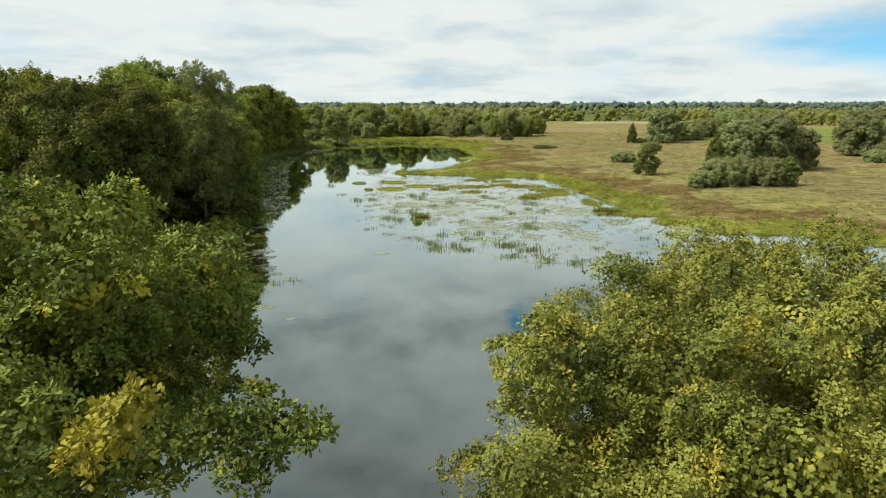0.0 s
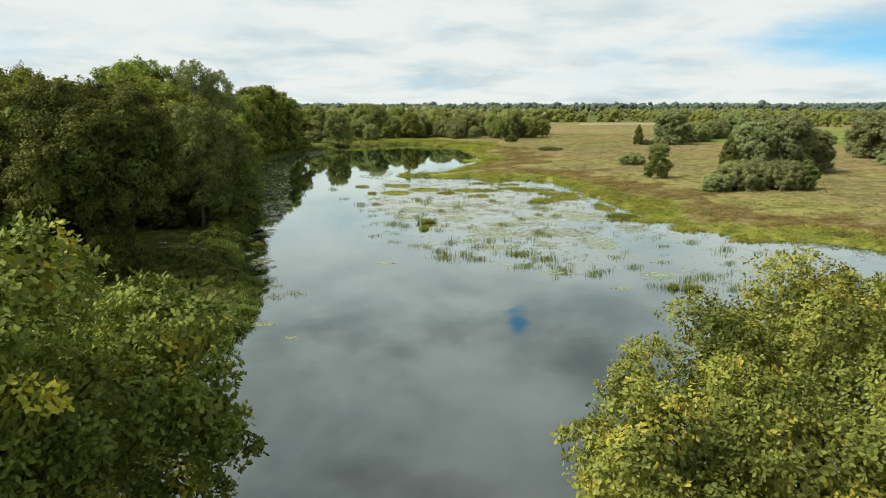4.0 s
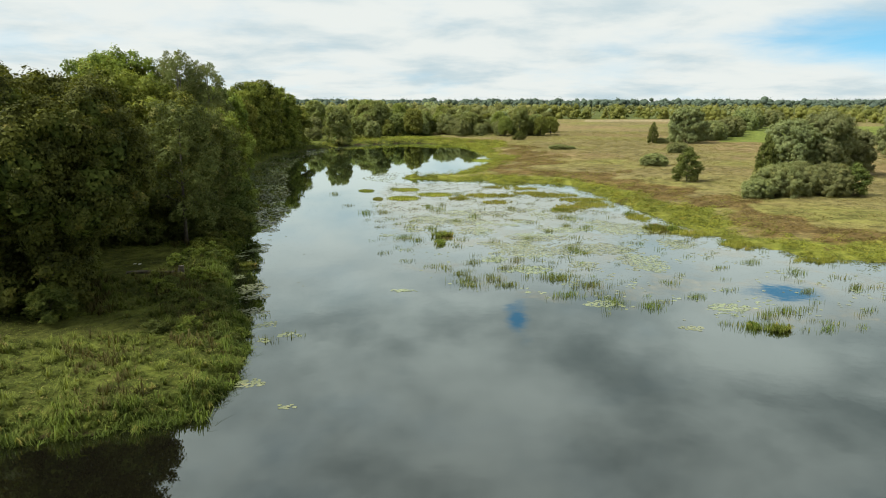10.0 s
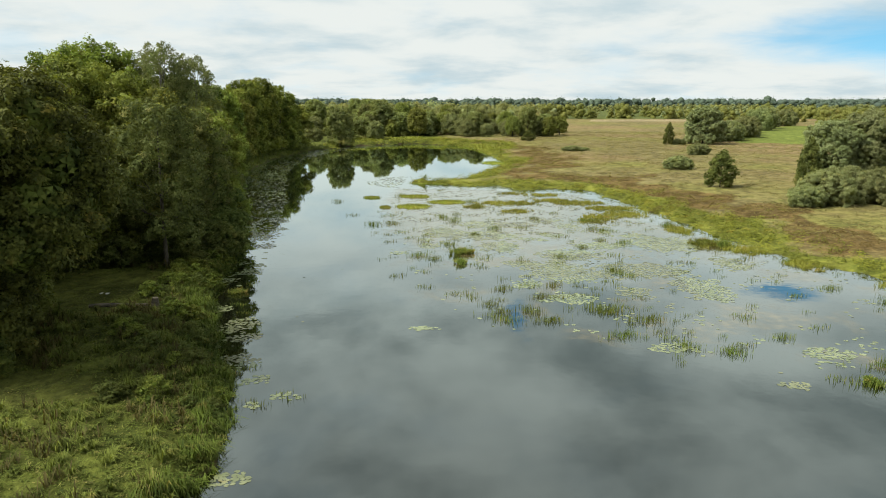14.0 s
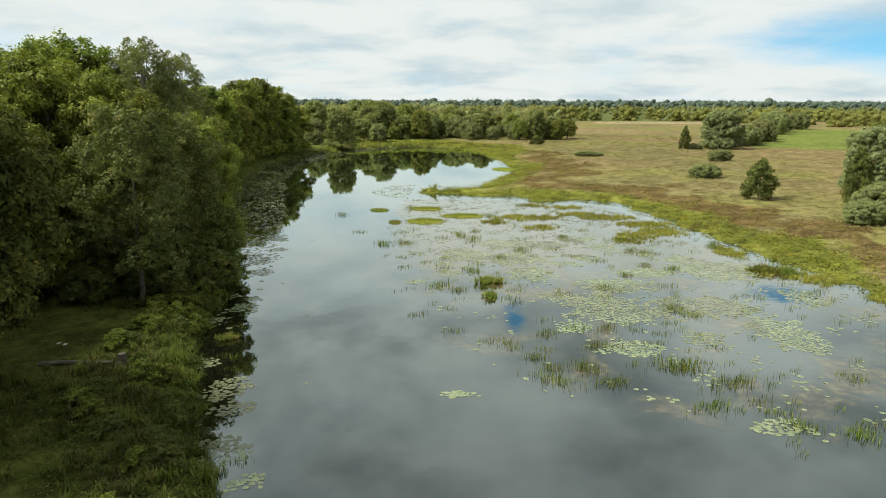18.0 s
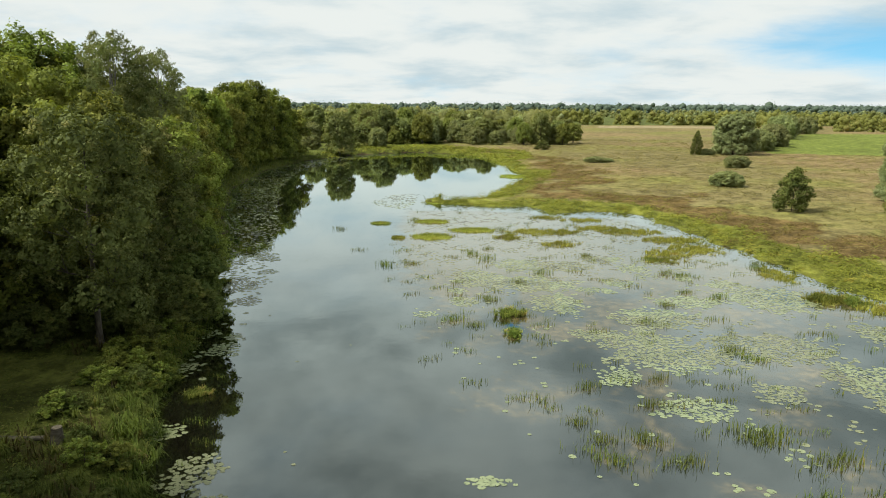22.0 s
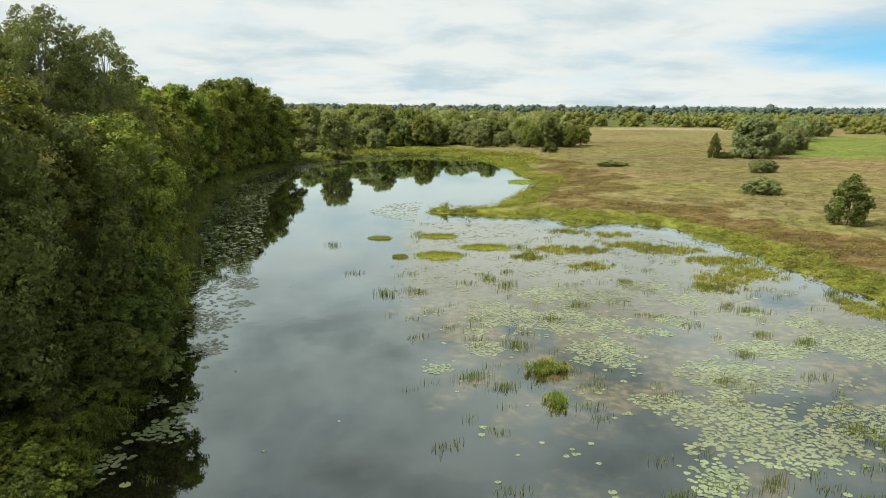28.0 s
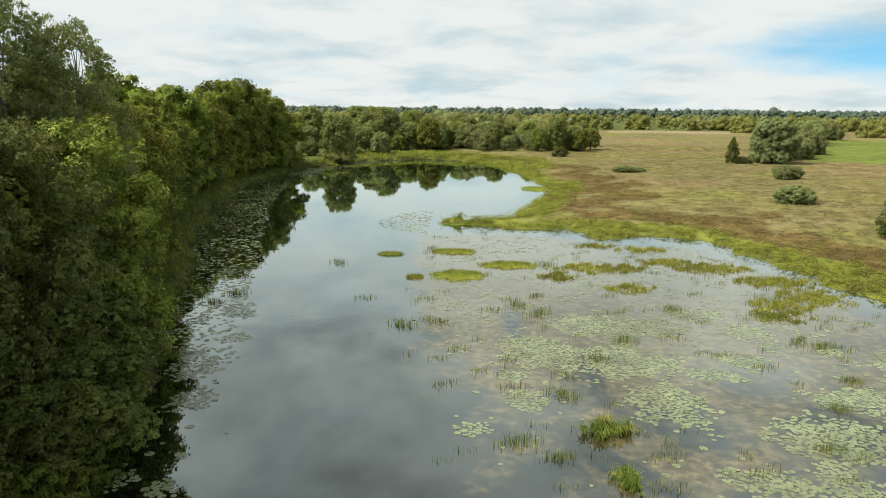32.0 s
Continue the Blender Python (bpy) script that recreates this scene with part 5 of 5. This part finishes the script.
EDGE_RAFTS += [(-24.1, 91.9, 1.0, 0.8), (-28.3, 95.3, 1.1, 2.3), (-35.6, 121.8, 3.2, 6.3), (-23.1, 76.1, 0.5, 0.8), (-21.4, 75.6, 0.7, 0.6), (-23.4, 83.2, 1.0, 1.1), (-25.9, 97.8, 1.2, 1.6), (-24.0, 92.1, 0.7, 0.8), (-12.6, 42.6, 0.8, 0.5), (-12.3, 49.8, 0.7, 0.5), (-14.4, 51.6, 0.8, 0.7)]


def raft_share(x, y, rafts):
    """How thickly pads cover the water, 0 to 1."""
    best = np.zeros(len(x))
    for k, (cx, cy, rx, ry) in enumerate(rafts):
        far = np.hypot((x - cx) / rx, (y - cy) / ry) + 0.35 * wobble(x, y, 0.8, k * 1.3)
        best = np.maximum(best, np.clip(2.6 - 2.4 * far, 0, 1))
    return best


def throw(rng, n, box, share, low, high, taken):
    """Pads thrown at random, kept with the share of their place where they lie free of the others."""
    x, y = rng.uniform(box[0], box[1], n), rng.uniform(box[2], box[3], n)
    ok = rng.uniform(0, 1, n) < share(x, y)
    x, y = x[ok], y[ok]
    made = []
    for px, py, r in zip(x, y, rng.uniform(0, 1, len(x)) ** 1.4 * (high - low) + low):
        cell = (int(px // 0.4), int(py // 0.4))
        near = [q for i in (-1, 0, 1) for j in (-1, 0, 1) for q in taken.get((cell[0] + i, cell[1] + j), ())]
        if any((px - q[0]) ** 2 + (py - q[1]) ** 2 < (0.64 * (r + q[2])) ** 2 for q in near):
            continue
        taken.setdefault(cell, []).append((px, py, r))
        made.append((px, py, r))
    return made


def pad_mesh(rng, pads):
    """Round leaves with a notch, some tilted or curled, lying on the water."""
    sides = 7
    p = np.array(pads)
    n = len(p)
    turn = rng.uniform(0, 2 * math.pi, n)
    c = turn[:, None] + 0.2 + (2 * math.pi - 0.4) * np.arange(sides) / (sides - 1)
    r = p[:, 2:3] * rng.uniform(0.88, 1.1, (n, sides))
    dx, dy = r * np.cos(c), r * 0.9 * np.sin(c)
    tilt = rng.normal(0, 0.05, (n, 2)) * (rng.uniform(0, 1, (n, 1)) < 0.4)
    rim = 0.006 + np.maximum(-0.004, tilt[:, :1] * dx + tilt[:, 1:] * dy) + 0.004 * rng.uniform(0, 1, (n, sides))
    hub = np.stack([p[:, 0], p[:, 1], np.full(n, 0.006)], -1)[:, None]
    v = np.concatenate([hub, np.stack([p[:, :1] + dx, p[:, 1:2] + dy, rim], -1)], 1).reshape(-1, 3)
    i = (np.arange(n) * (sides + 1))[:, None, None]
    k = np.arange(sides - 1)
    f = i + np.stack([0 * k, 1 + k, 2 + k], -1)[None]
    return v, f.reshape(-1, 3)


rng = np.random.default_rng(9)
taken = {}
pads = throw(rng, 190000, (-12, 24, 38, 100), lambda x, y: raft_share(x, y, RAFTS), 0.10, 0.21, taken)
pads += throw(rng, 60000, (-28, -11, 40, 104), lambda x, y: raft_share(x, y, EDGE_RAFTS) * (shore(x, y) < -0.2), 0.11, 0.21, taken)
# thin cover between the drifts, thicker towards the meadow
pads += throw(rng, 60000, (-17, 42, 47, 128), lambda x, y: np.clip(inside(LILIES, x, y) / 4, 0, 1) * np.clip(-0.14 + 0.26 * np.clip((y - 78) / 20, 0, 1) + 0.06 * (x > 6) + 0.45 * wobble(x, y, 1.7, 2.0) + 0.25 * wobble(x, y, 6, 4.0), 0.004, 0.8), 0.10, 0.2, taken)
pads += throw(rng, 1500, (-24, 4, 40, 100), lambda x, y: (shore(x, y) < -1.0) * 0.03, 0.08, 0.14, taken)
# along the wooded shore and round the far end
pads += throw(rng, 52000, (-52, -14, 56, 228), lambda x, y: ((shore(x, y) < -0.3) & (shore(x, y) > -np.clip((y - 45) / 11, 1.6, 8))) * np.clip(0.02 + 0.55 * np.clip((y - 76) / 18, 0, 1) + 0.55 * wobble(x, y, 2.2, 6.0), 0, 0.85), 0.12, 0.26, taken)
plots = {}
for pad in pads:
    plots.setdefault((int(pad[0] // 7), int(pad[1] // 9)), []).append(pad)
for key in sorted(plots):
    if len(plots[key]) > 5:
        ob = stuff("lily_pads", pad_mesh(rng, plots[key]), PAD, "drift of pale green water lily pads on the surface", "lily pads")
        tagged(ob, group="drifts of lily pads")


# ---- small things on the left bank ----
def log(x, y, length, girth, turn):
    rng = np.random.default_rng(3)
    root = tagged(new("fallen_log"), "grey fallen log lying in the bank grass", "log")
    path = [(length * (t - 0.5), 0.12 * math.sin(t * 4), 0.02 * math.sin(t * 7)) for t in np.linspace(0, 1, 9)]
    v, f = tube(path, [girth * (1.1 - 0.35 * t) * rng.uniform(0.92, 1.08) for t in np.linspace(0, 1, 9)], 10)
    part("bark", uniform_mesh("bark", v, f, True), DEAD_WOOD, root)
    for end, t in ((path[0], girth * 1.05), (path[-1], girth * 0.74)):
        bm = bmesh.new()
        bmesh.ops.create_circle(bm, cap_ends=True, radius=t, segments=10, matrix=Matrix.Translation(end) @ Matrix.Rotation(radians(90), 4, "Y"))
        me = bpy.data.meshes.new("cut_end")
        bm.to_mesh(me)
        part("cut_end", me, CUT_WOOD, root, "weathered sawn end")
    stand(root, x, y, turn)
    root.location.z += girth * 0.9
    return root


def stump(x, y):
    rng = np.random.default_rng(4)
    root = tagged(new("tree_stump"), "weathered grey tree stump standing in the bank grass", "tree stump")
    v, f = tube([(0, 0, -0.2), (0, 0, 0.1), (0.02, 0, 0.38), (0.03, 0.01, 0.62)], [0.36, 0.27, 0.21, 0.20], 14)
    v += rng.normal(0, 0.012, v.shape)
    part("bark", uniform_mesh("bark", v, f, True), DEAD_WOOD, root)
    bm = bmesh.new()
    bmesh.ops.create_circle(bm, cap_ends=True, radius=0.195, segments=14, matrix=Matrix.Translation((0.03, 0.01, 0.622)))
    me = bpy.data.meshes.new("cut_top")
    bm.to_mesh(me)
    part("cut_top", me, CUT_WOOD, root, "weathered sawn top")
    return stand(root, x, y)


def stone(x, y, size, seed):
    bm = bmesh.new()
    bmesh.ops.create_icosphere(bm, subdivisions=2, radius=size)
    for v in bm.verts:
        v.co *= 1 + 0.25 * noise.noise(v.co * (2.0 / size) + Vector((seed, 0, 0)))
        v.co.z *= 0.55
    me = bpy.data.meshes.new("stone")
    bm.to_mesh(me)
    me.materials.append(PALE_STONE)
    ob = tagged(new("stone", me), "small pale stone lying in the grass", "stone", "pale stones on the bank")
    return stand(ob, x, y)


log(-25.8, 60.3, 3.6, 0.13, 8)
stump(-23.5, 60.5)
for i, (x, y) in enumerate([(-28.6, 63.4), (-28.0, 63.0), (-24.4, 63.3)]):
    stone(x, y, 0.15, i * 3.1)
